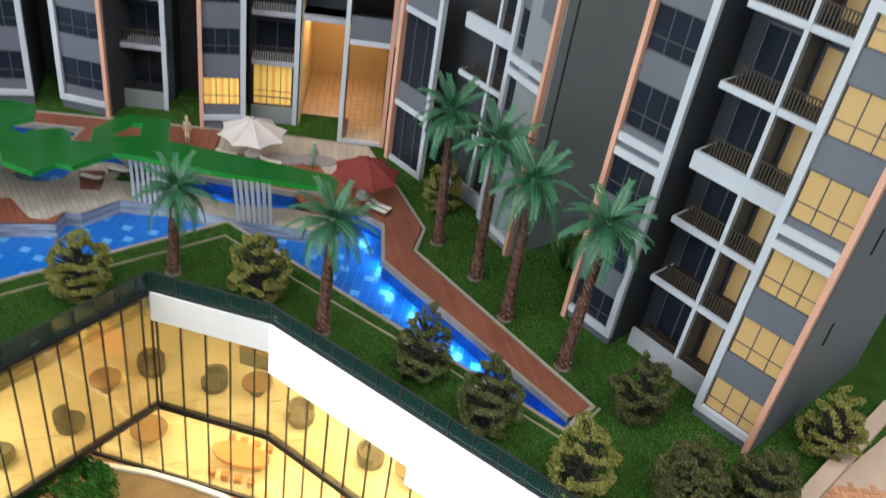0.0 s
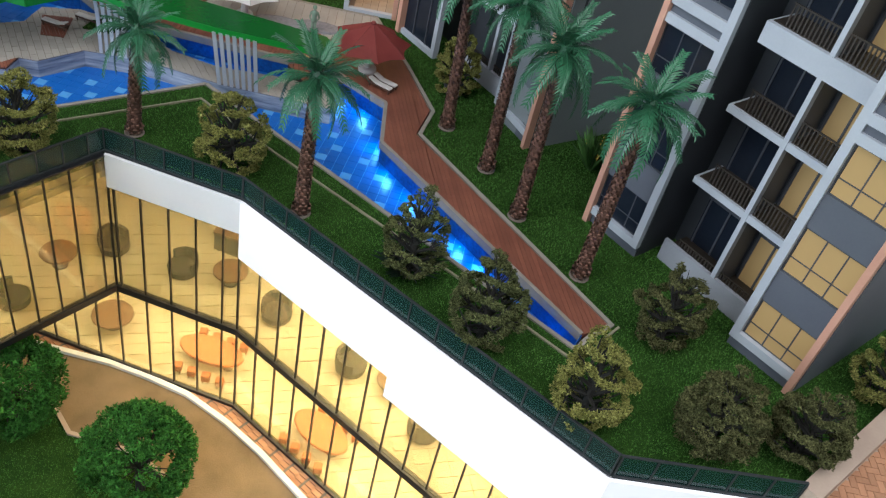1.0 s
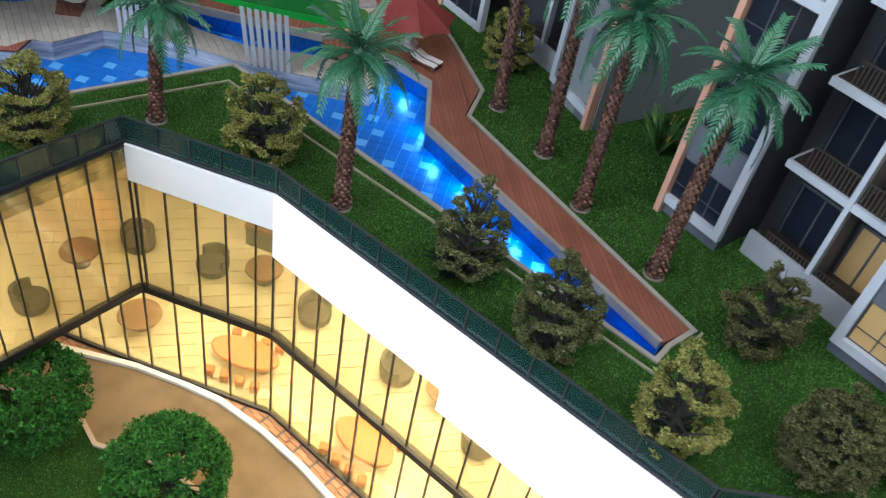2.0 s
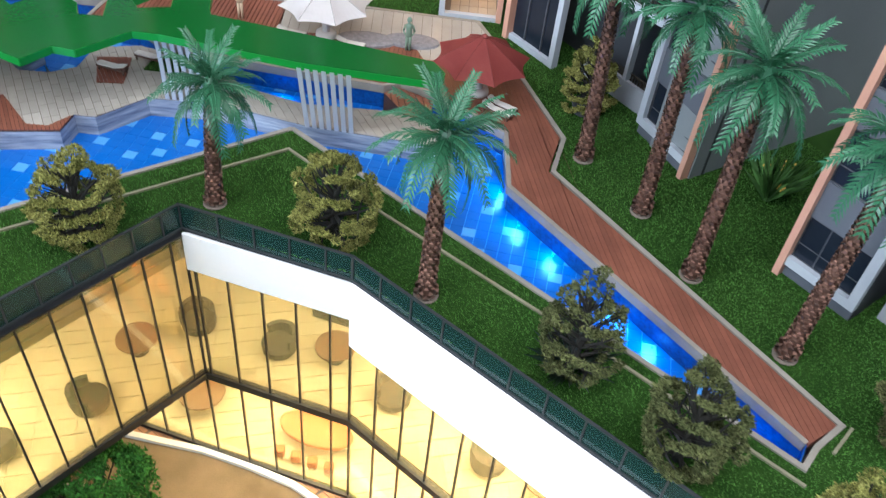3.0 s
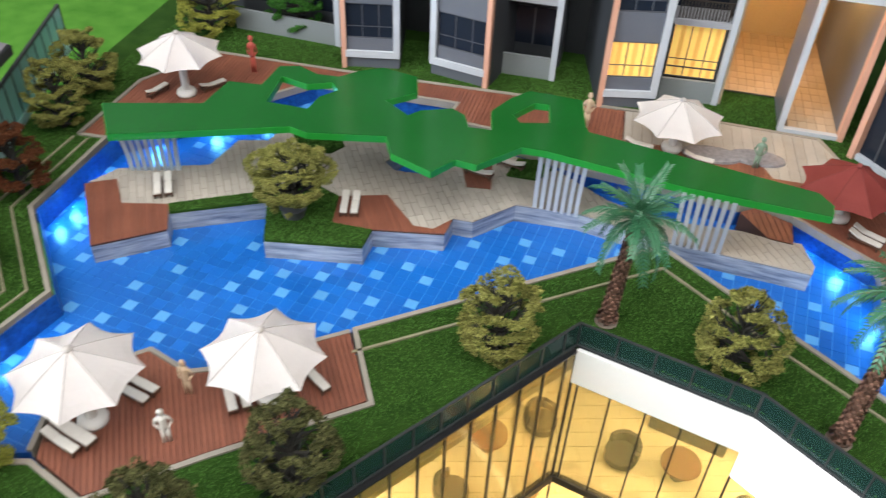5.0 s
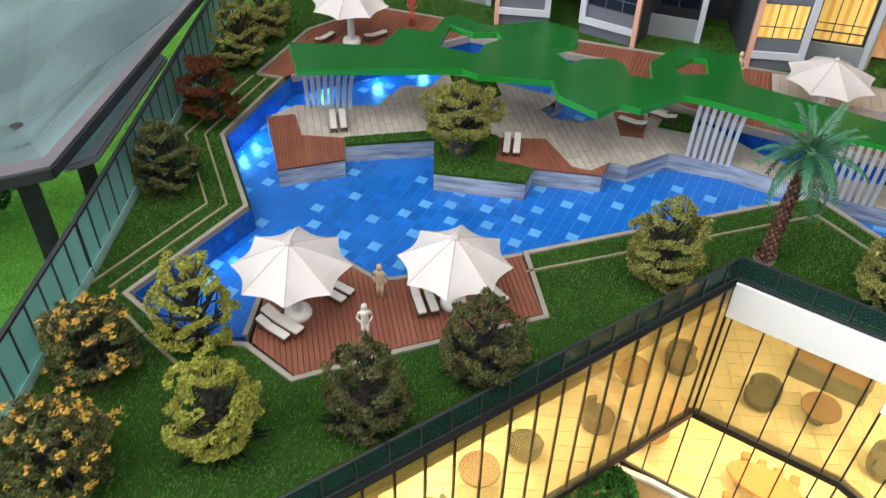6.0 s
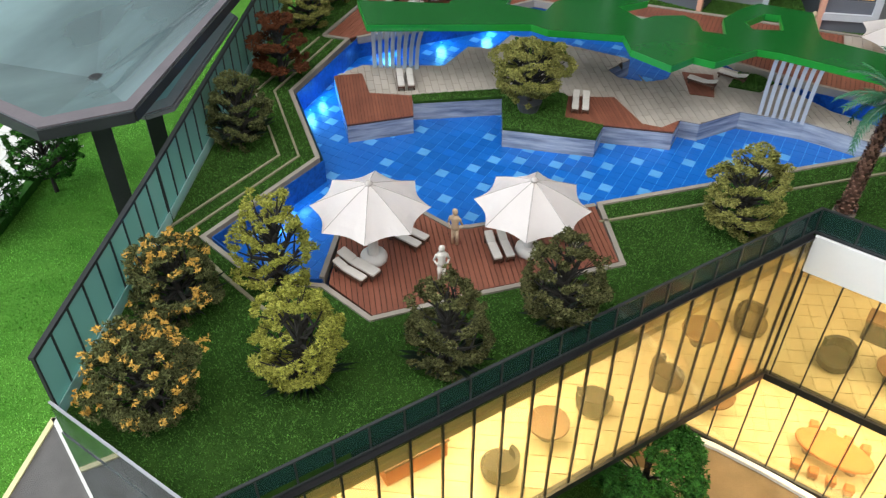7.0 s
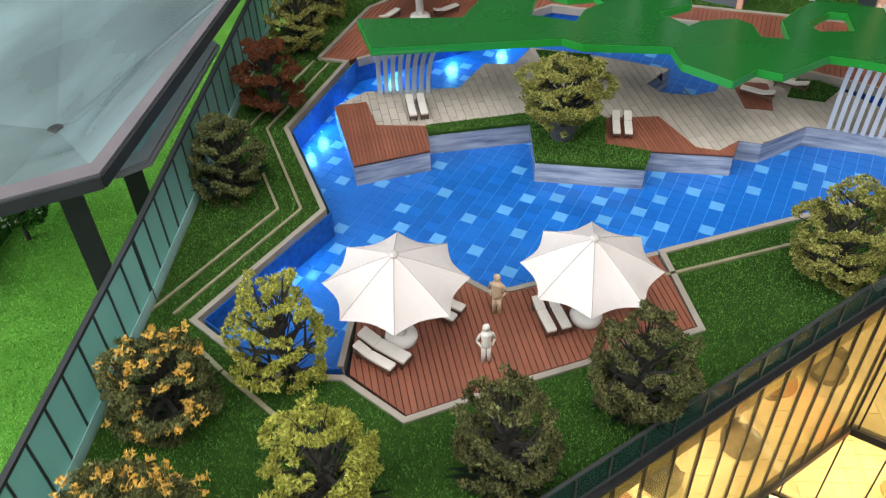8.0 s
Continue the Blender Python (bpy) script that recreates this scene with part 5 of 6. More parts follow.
block("hall_wall", M_GREY, north, 13.5, 13.8, 18.8, 36.0, 0, TOP, "grey side wall of the entrance hall")
# slab added over the hall to keep its lamps from spilling light
block("hall_light_stop", M_SOFFIT, north, 4.2, 13.5, 21.6, 36.0, 12.4, 12.9)
block("upper_wall", M_CHARCOAL, north, 4.2, 13.5, 24.0, 30.0, 12.9, TOP)
block("balcony_slab", M_SLAB, north, 4.2, 8.7, 20.9, 24.0, 12.4, 12.9, "pale balcony slab")
for x, y in ((6.4, 28.0), (11.2, 26.0)):
    hall = thing("hall_lamp", (x, y, 11.95), "small round warm ceiling lamp in the entrance", "ceiling lamp", "hall lamps")
    bm = bmesh.new()
    lathe(bm, [(0.35, 0.1), (0.4, 0.2), (0.4, 0.35), (0.3, 0.45)], 12)
    part("lens", bm, M_WARM, hall, world=False)
    lamp("hall_light", "POINT", Matrix.Translation((x * CM, y * CM, 0.113)), 0.16, (1.0, 0.55, 0.19), 0.004)

# ---- palms ----
def frond_mesh(length, droop, seed):
    """One arching frond: a thin rib with a comb of folded leaflets on both sides."""
    rng = random.Random(seed)
    bm = bmesh.new()
    pts = []
    for i in range(13):
        u = i / 12
        pts.append(Vector((length * (u - 0.12 * droop * u * u), 0, length * (0.4 * u - 0.82 * droop * u * u))))
    for a, b, i in zip(pts, pts[1:], range(12)):
        tube(bm, a, b, 0.017 - 0.001 * i, 0.016 - 0.001 * i, 4)
    for i in range(2, 18):
        u = i / 18
        k = u * 12
        j = min(int(k), 11)
        c = pts[j].lerp(pts[j + 1], k - j)
        along = (pts[j + 1] - pts[j]).normalized()
        size = length * (0.06 + 0.17 * math.sin(min(1.0, u * 1.15 + 0.16) * 2.75)) * rng.uniform(0.88, 1.08)
        for sgn in (-1, 1):
            drop = Vector((0, 0, -1)) * size * rng.uniform(0.05, 0.3)
            tip = c + along * size * 0.72 + Vector((0, sgn, 0)) * size * 0.72 + drop
            w = along * 0.019
            up = Vector((0, 0, 0.02))
            mid = c.lerp(tip, 0.5) + up
            q = [bm.verts.new(p) for p in (c - w, c + w, mid + w * 1.25, mid - w * 1.25, tip)]
            bm.faces.new((q[0], q[1], q[2], q[3]))
            bm.faces.new((q[3], q[2], q[4]))
    bm.normal_update()
    me = bpy.data.meshes.new("frond")
    bm.transform(Matrix.Scale(CM, 4))
    bm.to_mesh(me)
    bm.free()
    me.materials.append(M_FROND)
    return me


FRONDS = [frond_mesh(1.0, d, i) for i, d in enumerate((0.35, 0.7, 1.05))]


def trunk_bm(x, y, height, lean, r0, r1, seed):
    """A trunk covered with the stubs of old fronds, ring upon ring."""
    rng = random.Random(seed)
    bm = bmesh.new()
    top = Vector((lean[0], lean[1], height))
    tube(bm, (0, 0, 0), top * 0.5 + Vector((-lean[0], -lean[1], 0)) * 0.08, r0 * 0.9, (r0 + r1) * 0.42, 10)
    tube(bm, top * 0.5 + Vector((-lean[0], -lean[1], 0)) * 0.08, top, (r0 + r1) * 0.42, r1 * 0.85, 10)
    rows = int(height / 0.27)
    for i in range(rows):
        u = (i + 0.3) / rows
        c = top * u + Vector((-lean[0], -lean[1], 0)) * 0.16 * (u if u < 0.5 else 1 - u)
        r = (r0 + (r1 - r0) * u) * (1.25 if u < 0.06 else 1.0)
        for k in range(8):
            a = 6.2832 * (k + 0.5 * (i % 2)) / 8 + rng.uniform(-0.1, 0.1)
            d, s = Vector((math.cos(a), math.sin(a), 0)), Vector((-math.sin(a), math.cos(a), 0))
            w = r * 0.36
            b = c + d * r * 0.85
            v = [bm.verts.new(p) for p in (b - s * w, b + s * w, b + s * w * 0.7 + d * r * 0.3 + Vector((0, 0, 0.3)), b - s * w * 0.7 + d * r * 0.3 + Vector((0, 0, 0.3)), c + d * r * 0.7 + Vector((0, 0, 0.34)))]
            bm.faces.new((v[0], v[1], v[2], v[3]))
            bm.faces.new((v[3], v[2], v[4]))
    return bm


def palm(x, y, height, lean, size, seed, r0=0.47, r1=0.35):
    rng = random.Random(seed)
    p = thing("palm_tree", (x, y, 0), "miniature palm with a scaly brown trunk and green fronds", "palm tree", "palms")
    part("trunk", trunk_bm(x, y, height, lean, r0, r1, seed), M_TRUNK, p, world=False)
    bm = bmesh.new()
    lathe(bm, [(0.68, 0), (0.72, 0.08), (0.6, 0.15), (0.45, 0.16)], 12)
    part("root_collar", bm, M_PAVERGAP, p, "sandy brown ring at the foot", world=False)
    bm = bmesh.new()
    lathe(bm, [(0.3, -0.5), (0.5, -0.1), (0.4, 0.3), (0.15, 0.55)], 8)
    bm.transform(Matrix.Translation((lean[0], lean[1], height)))
    crown = part("crown", bm, M_FROND, p, world=False)
    n = 27
    for i in range(n):
        tier = i / n
        o = new("frond", FRONDS[0 if tier < 0.3 else 1 if tier < 0.65 else 2])
        o.parent = crown
        k = size * (0.82 + 0.25 * tier) * rng.uniform(0.9, 1.08)
        pitch = -46 + 84 * tier + rng.uniform(-7, 7)
        o.matrix_local = pose(lean[0] * CM, lean[1] * CM, (height + 0.35 - 0.5 * tier) * CM, rng.uniform(-14, 14), pitch, 137.5 * i + rng.uniform(-10, 10)) @ Matrix.Scale(k, 4)


palm(-3.05, -7.65, 8.0, (0.5, 0.3), 3.7, 1)
palm(9.9, -13.4, 10.4, (0.2, 0.2), 3.9, 2)
palm(19.5, 0.6, 13.4, (-0.5, 0.3), 4.2, 3)
palm(22.8, -4.4, 13.6, (-0.2, 0.2), 4.2, 4)
palm(25.1, -9.75, 13.4, (-0.2, 0.2), 4.2, 5)
palm(29.3, -15.2, 13.7, (0.3, 0.0), 4.2, 6)

# ---- small trees of wire and foam ----
def clump(verts, faces, c, r, rng):
    """One ragged tuft: short flat spikes that spread from a point."""
    d = rng.normal(0, 1, (5, 3))
    d[:, 2] = d[:, 2] * 0.7 + 0.45
    d *= r * rng.uniform(1.3, 2.3, (5, 1)) / np.linalg.norm(d, axis=1, keepdims=True)
    w = rng.normal(0, 0.34 * r, (5, 3))
    for k in range(5):
        i = len(verts)
        verts += [(c[0] - w[k, 0], c[1] - w[k, 1], c[2] - w[k, 2]), (c[0] + w[k, 0], c[1] + w[k, 1], c[2] + w[k, 2]), (c[0] + d[k, 0], c[1] + d[k, 1], c[2] + d[k, 2])]
        faces.append((i, i + 1, i + 2))


def foliage(centres, count, r, seed, spread):
    """Foam flakes gathered round branch tips; a mesh."""
    rng = np.random.default_rng(seed)
    verts, faces = [], []
    for k in range(count):
        c = centres[rng.integers(len(centres))]
        p = rng.normal(0, 1, 3)
        p /= np.linalg.norm(p)
        p *= spread * c[3] * rng.uniform(0.35, 1.0) ** 0.5
        clump(verts, faces, (c[0] + p[0], c[1] + p[1], c[2] + p[2] * 0.62), r * rng.uniform(0.6, 1.3), rng)
    me = bpy.data.meshes.new("foliage")
    me.from_pydata([(v[0] * CM, v[1] * CM, v[2] * CM) for v in verts], [], faces)
    return me


def foam_tree(x, y, height, radius, leaf, label, seed, bloom=None, layers=False, z=0.0, spikes=False, pot=False, name="garden_tree", category="tree", group="garden trees", dense=1.0, lift=0.2, flake=0.082, full=0):
    """A wire tree: dark limbs in tiers that fork and end in ragged garlands of foam."""
    rng = random.Random(seed)
    radius *= 0.81
    height *= 0.94
    t = thing(name, (x, y, z), label, category, group)
    bm = bmesh.new()
    tube(bm, (0, 0, 0), (0.08, 0, height * 0.4), 0.26, 0.2, 7)
    tube(bm, (0.08, 0, height * 0.4), (0, 0, height * 0.84), 0.2, 0.07, 6)
    tips = []
    if layers:
        tiers = [(0.3, 0.95), (0.6, 0.95), (0.9, 0.55)]
    else:
        low = lift - 0.06
        tiers = [(low + (0.93 - low) * u, r) for u, r in ((0.0, 0.7), (0.22, 0.95), (0.45, 0.97), (0.69, 0.8), (0.95, 0.45))]
    for i, (u, wide) in enumerate(tiers):
        ring, zc = radius * wide, height * u
        a = rng.uniform(0, 6.283)
        stop = a + 6.283
        while a < stop - 0.25:
            span = min(rng.uniform(0.75, 1.7) * (1.0 if wide > 0.5 else 1.7), stop - a - 0.1)
            lean, out, tilt, wave = rng.uniform(-0.45, 0.45), rng.uniform(0.8, 1.06), rng.uniform(-0.75, 0.75), rng.uniform(0, 6.28)
            if layers:
                lean, tilt = lean * 0.3, tilt * 0.2
            n = max(3, int(span * ring / 0.24))
            rope = []
            for k in range(n + 1):
                v = k / n
                e = a + span * v
                g = ring * out * (1 + 0.09 * math.sin(5 * v + wave)) - (0.25 * ring if layers and k % 2 else 0)
                rope.append(Vector((g * math.cos(e), g * math.sin(e), zc + lean + tilt * (v - 0.5) * 2 + 0.16 * math.sin(7 * v + wave))))
                tips.append((*rope[-1], rng.uniform(0.7, 1.15)))
            # the branch that carries the garland, itself flocked towards its end
            mid = rope[n // 2]
            root = Vector((0.05, 0, max(0.3, height * (0.06 + 0.62 * u) - 0.5)))
            bend = root.lerp(mid, 0.55) + Vector((0, 0, -0.25))
            tube(bm, root, bend, 0.14, 0.1, 5)
            for k in (0, n // 2, n):
                tube(bm, bend, rope[k] - Vector((0, 0, 0.1)), 0.075, 0.03, 4)
            inner = rng.choice((rope[0], rope[-1], mid))
            for v in (0.55, 0.7, 0.85):
                if rng.random() < (0.75 if i else 0.3):
                    tips.append((*(bend.lerp(inner, v) + Vector((0, 0, 0.15))), rng.uniform(0.55, 0.85)))
            a += span + rng.uniform(0.12, 0.5)
        for k in range(10):
            e, g = rng.uniform(0, 6.283), ring * rng.uniform(0.55, 0.95)
            tube(bm, (0.05, 0, max(0.25, zc - 1.3)), (g * math.cos(e), g * math.sin(e), zc + rng.uniform(-0.2, 0.5)), 0.05, 0.015, 4)
    tips += [(rng.uniform(-0.25, 0.25), rng.uniform(-0.25, 0.25), height * 0.95, 0.9) for k in range(3)]
    for k in range(full):
        u, a = rng.uniform(-0.75, 1.0), rng.uniform(0, 6.283)
        g = math.sqrt(1 - u * u) * radius * rng.uniform(0.85, 1.0)
        tips.append((g * math.cos(a), g * math.sin(a), height * (0.53 + 0.42 * u), rng.uniform(0.5, 0.8)))
    part("trunk", bm, M_TWIG, t, "dark wire trunk and twigs", world=False)
    me = foliage(tips, int(8200 * dense * (radius / 2.4) ** 1.4), flake, seed, 0.31 * dense ** 0.25 * (radius / 2.4))
    me.materials.append(leaf)
    o = new("foliage", me)
    o.parent = t
    if bloom:
        high = [c for c in tips if c[2] > height * 0.3]
        spots = [rng.choice(high) for k in range(80)]
        me = foliage([(c[0] * 1.1 + rng.uniform(-0.3, 0.3), c[1] * 1.1 + rng.uniform(-0.3, 0.3), c[2] + rng.uniform(0.1, 0.5), 1.0) for c in spots], int(700 * dense), 0.085, seed + 50, 0.22)
        me.materials.append(bloom)
        o = new("blossom", me)
        o.parent = t
    if spikes:
        bm = bmesh.new()
        for k in range(56):
            a, u = rng.uniform(0, 6.28), rng.uniform(0.6, 1.0)
            d = Vector((math.cos(a), math.sin(a), 0))
            s = Vector((-d.y, d.x, 0)) * 0.075
            b = d * radius * 0.2 + Vector((0, 0, 0.25))
            m, e = d * radius * 0.85 * u + Vector((0, 0, 1.3 * u)), d * radius * 1.28 * u + Vector((0, 0, 1.55 * u))
            v = [bm.verts.new(q) for q in (b - s, b + s, m + s * 0.8, e, m - s * 0.8)]
            bm.faces.new(v)
        part("spiky_leaves", bm, M_SPIKE, t, "dark spiky leaves", world=False)
    if pot:
        bm = bmesh.new()
        lathe(bm, [(0.75, 0), (0.95, 0.7), (1.0, 0.8), (0.85, 0.82)], 14)
        part("pot", bm, M_WINFRAME, t, "dark grey pot", world=False)
    return t


OL, DK, LM = "olive green foam tree on twisted wire twigs", "dark brown-green foam tree on wire twigs", "lime green foam tree on wire twigs"
foam_tree(-9.2, -11.9, 6.4, 3.0, M_OLIVE, OL, 11)
foam_tree(4.3, -9.4, 6.2, 3.0, M_OLIVE, OL, 12)
foam_tree(17.6, -17.6, 6.6, 2.7, M_SHADY, "dark green foam tree with open twigs", 13, dense=0.75, spikes=True)
foam_tree(22.4, -22.3, 6.4, 2.75, M_SHADY, "dark green foam tree on wire twigs", 14, dense=1.2)
foam_tree(28.3, -27.2, 6.4, 2.75, M_OLIVE, OL, 15)
foam_tree(34.2, -20.1, 6.0, 2.7, M_DARKLEAF, DK, 16)
foam_tree(35.7, -28.0, 5.6, 2.9, M_DARKLEAF, DK + " with tan tips", 17, dense=1.5, full=190)
foam_tree(41.2, -27.8, 5.0, 2.9, M_DARKLEAF, DK, 18, full=40)
foam_tree(48.6, -22.1, 5.8, 2.9, M_OLIVE, OL, 19)
foam_tree(-37.0, -29.8, 5.6, 2.9, M_SHADY, "dark foam tree with yellow blossom", 20, bloom=M_YELLOW, spikes=True, full=40)
foam_tree(-34.1, -36.4, 5.8, 3.1, M_SHADY, "dark olive foam tree covered in yellow blossom", 21, bloom=M_YELLOW, full=150, dense=1.25)
foam_tree(-33.0, -26.1, 6.4, 2.7, M_LIME, LM + " with wide gaps", 22, dense=0.75)
foam_tree(-28.2, -31.9, 6.8, 2.8, M_LIME, LM, 23, spikes=True)
foam_tree(-21.9, -28.3, 6.5, 2.6, M_DARKLEAF, DK + " with spiky leaves", 24, spikes=True)
foam_tree(-17.3, -23.1, 6.3, 2.7, M_DARKLEAF, DK, 25, spikes=True)
foam_tree(-42.6, -14.3, 5.6, 2.6, M_SHADY, "dark green foam tree with spiky leaves", 26, spikes=True)
foam_tree(-44.2, -5.9, 6.0, 2.7, M_RUST, "rust red layered foam tree", 27, layers=True)
foam_tree(-46.3, 2.6, 6.2, 2.7, M_OLIVE, OL, 28)
foam_tree(-47.2, 8.0, 6.0, 3.0, M_OLIVE, OL, 29)
foam_tree(-25.2, -2.7, 5.9, 3.3, M_OLIVE, "olive brown foam tree in a grey pot", 30, z=-0.2, pot=True, dense=1.2, lift=0.5, full=40)
foam_tree(19.9, 6.3, 6.0, 2.3, M_OLIVE, "small olive foam bush in a grey pot", 31, pot=True, dense=1.6)
foam_tree(-42.5, 21.0, 6.8, 3.6, M_LIME, "bright lime foam tree beside the flats", 32)
foam_tree(-35.0, 24.0, 6.0, 3.2, M_GREENLEAF, "dark green foam tree beside the flats", 33)


def spiky_bush(x, y, size, seed):
    rng = random.Random(seed)
    t = thing("spiky_bush", (x, y, 0), "clump of long upright green blades with orange tips", "plant")
    for tint, n, nm in ((M_BUSH, 190, "leaf_clump"), (M_YELLOW, 6, "blossom")):
        bm = bmesh.new()
        for k in range(n):
            a, u = rng.uniform(0, 6.28), rng.uniform(0.2, 1.0)
            d = Vector((math.cos(a), math.sin(a), 0))
            s = Vector((-d.y, d.x, 0)) * 0.032
            h = size * rng.uniform(0.7, 1.1)
            m, e = d * size * 0.4 * u + Vector((0, 0, h * 0.65)), d * size * 0.75 * u + Vector((0, 0, h))
            if nm == "blossom":
                for q in range(3):
                    tube(bm, e * (0.75 + 0.1 * q), e * (0.75 + 0.1 * q) + Vector((0, 0, 0.15)), 0.05, 0.03, 5)
            else:
                v = [bm.verts.new(q) for q in (-s + d * 0.2, s + d * 0.2, m + s, e, m - s)]
                bm.faces.new(v)
        part(nm, bm, tint, t, world=False)


spiky_bush(31.4, -1.8, 3.0, 4)


def street_tree(x, y, radius, leaf, label, seed, bloom=None, height=None):
    """A full round tree on the street below."""
    rng = random.Random(seed)
    h = height or radius * 1.7
    t = thing("street_tree", (x, y, G), label, "tree", "street trees")
    bm = bmesh.new()
    tube(bm, (0, 0, 0), (0, 0, h * 0.6), 0.4, 0.25, 7)
    tips = []
    for k in range(120):
        u, a = rng.uniform(-0.55, 1.0), rng.uniform(0, 6.283)
        rr = math.sqrt(max(0, 1 - u * u)) * radius * 0.86
        tips.append((rr * math.cos(a), rr * math.sin(a), h * 0.62 + u * radius * 0.78, rng.uniform(0.8, 1.2)))
        if k % 4 == 0:
            tube(bm, (0, 0, h * 0.4), tips[-1][:3], 0.1, 0.03, 4)
    part("trunk", bm, M_TWIG, t, "dark trunk and limbs", world=False)
    me = foliage(tips, int(9000 * (radius / 4.5) ** 2), 0.15, seed, radius * 0.19)
    me.materials.append(leaf)
    o = new("foliage", me)
    o.parent = t
    if bloom:
        me = foliage([(c[0] * 1.08, c[1] * 1.08, c[2] * 1.04, c[3]) for c in tips], 400, 0.3, seed + 9, radius * 0.15)
        me.materials.append(bloom)
        o = new("blossom", me)
        o.parent = t


street_tree(-10.6, -17.2, 4.3, M_GREENLEAF, "full round green foam tree on the street lawn", 41)
street_tree(0.6, -21.6, 4.2, M_GREENLEAF, "full round green foam tree on the street lawn", 42)
for x, y, s in ((-78.7, -1.3, 43), (-79.5, -9.5, 44), (-88.0, 12.0, 45)):
    foam_tree(x, y, 9.0, 4.6, M_GREENLEAF, "dark branching tree with white blossom on the far field", s, bloom=M_WHITEBLOOM, z=G - 0.3, name="street_tree", group="street trees", dense=0.3, lift=0.45, flake=0.17)

# ---- parasols, loungers, figurines ----
def parasol(x, y, turn, cloth, label, height=5.3, radius=3.7, drop=1.65, z=0.1):
    p = thing("parasol", (x, y, z), label, "parasol", "parasols")
    p.rotation_euler.z = radians(turn)
    bm = bmesh.new()
    lathe(bm, [(0.78, 0), (0.82, 0.2), (0.76, 0.42), (0.4, 0.5)], 20)
    smooth(part("base", bm, M_WHITE, p, "round white base", world=False))
    bm = bmesh.new()
    lathe(bm, [(0.32, 0.45), (0.3, 3.0), (0.2, height - 0.2), (0.12, height)], 12)
    part("pole", bm, M_WHITE, p, world=False)
    bm = bmesh.new()
    N, K = 8, 6
    top = bm.verts.new((0, 0, height))
    rings = []
    for j in range(1, 6):
        u = j / 5
        ring = []
        for i in range(N * K):
            f = (i % K) / K
            sag = 4 * f * (1 - f)
            a = 6.28319 * i / (N * K)
            rr = radius * u * (1 - 0.17 * sag * u ** 2)
            zz = height - drop * u ** 1.15 - 0.16 * sag * u + 0.12 * sag * u ** 3
            ring.append(bm.verts.new((rr * math.cos(a), rr * math.sin(a), zz)))
        rings.append(ring)
    n = N * K
    for i in range(n):
        bm.faces.new((top, rings[0][i - 1], rings[0][i]))
        for a, b in zip(rings, rings[1:]):
            bm.faces.new((a[i - 1], b[i - 1], b[i], a[i]))
    bmesh.ops.solidify(bm, geom=bm.faces[:], thickness=0.07)
    clean(bm)
    canopy_part = part("canopy", bm, cloth, p, world=False)
    bm = bmesh.new()
    lathe(bm, [(0.2, height - 0.05), (0.24, height + 0.08), (0.12, height + 0.2)], 8)
    part("finial", bm, M_REDSEAM if cloth is M_RED else M_SEAM, canopy_part, world=False)
    for i in range(N):
        a = 6.28319 * i / N
        bm = bmesh.new()
        pts = [Vector((radius * u * math.cos(a), radius * u * math.sin(a), height - drop * u ** 1.15 + 0.02)) for u in (0.03, 0.25, 0.5, 0.75, 1.0)]
        for c, d in zip(pts, pts[1:]):
            tube(bm, c, d, 0.022, 0.022, 4)
        part("seam", bm, M_REDSEAM if cloth is M_RED else M_SEAM, canopy_part, "thin darker seam", world=False)
    return p


WP = "white canvas parasol on a round white base"
parasol(-28.75, -22.4, 20, M_CLOTH, WP, 5.5, 3.4, 1.55)
parasol(-20.5, -18.45, 11, M_CLOTH, WP, 5.2, 3.35, 1.75)
parasol(-39.4, 9.7, 8, M_CLOTH, WP, 5.5, 3.5, 1.7)
parasol(0.3, 12.9, 20, M_CLOTH, WP, 4.4, 3.6, 1.6)
parasol(12.2, 7.2, 15, M_RED, "faded red canvas parasol on a pale base", 4.5, 3.55, 1.8)


def lounger_thing():
    l = thing("sun_lounger", (0, 0, 0), "cream cushioned sun lounger on a dark wooden frame", "lounger", "sun loungers")
    for sx in (-1.5, 1.5):
        for sy in (-0.4, 0.4):
            bm = bmesh.new()
            cuboid(bm, sx - 0.08, sx + 0.08, sy - 0.08, sy + 0.08, 0, 0.4)
            part("leg", bm, M_FRAMEWOOD, l, world=False)
    bm = bmesh.new()
    cuboid(bm, -1.75, 1.75, -0.5, -0.38, 0.32, 0.48)
    cuboid(bm, -1.75, 1.75, 0.38, 0.5, 0.32, 0.48)
    cuboid(bm, -1.75, -1.6, -0.38, 0.38, 0.32, 0.48)
    cuboid(bm, 1.6, 1.75, -0.38, 0.38, 0.32, 0.48)
    part("bed_frame", bm, M_FRAMEWOOD, l, world=False)
    for nm, x0, x1, rise in (("mattress", -0.55, 1.72, 0.0), ("backrest", -1.8, -0.57, 0.28)):
        bm = bmesh.new()
        bmesh.ops.create_cube(bm, size=1)
        bmesh.ops.bevel(bm, geom=bm.edges[:], offset=0.06, segments=1, affect="EDGES")
        for v in bm.verts:
            u = v.co.x + 0.5
            v.co = Vector((x0 + u * (x1 - x0), v.co.y * 0.9, 0.54 + v.co.z * 0.13 + rise * (1 - u)))
        part(nm, bm, M_CUSHION, l, world=False)
    return l


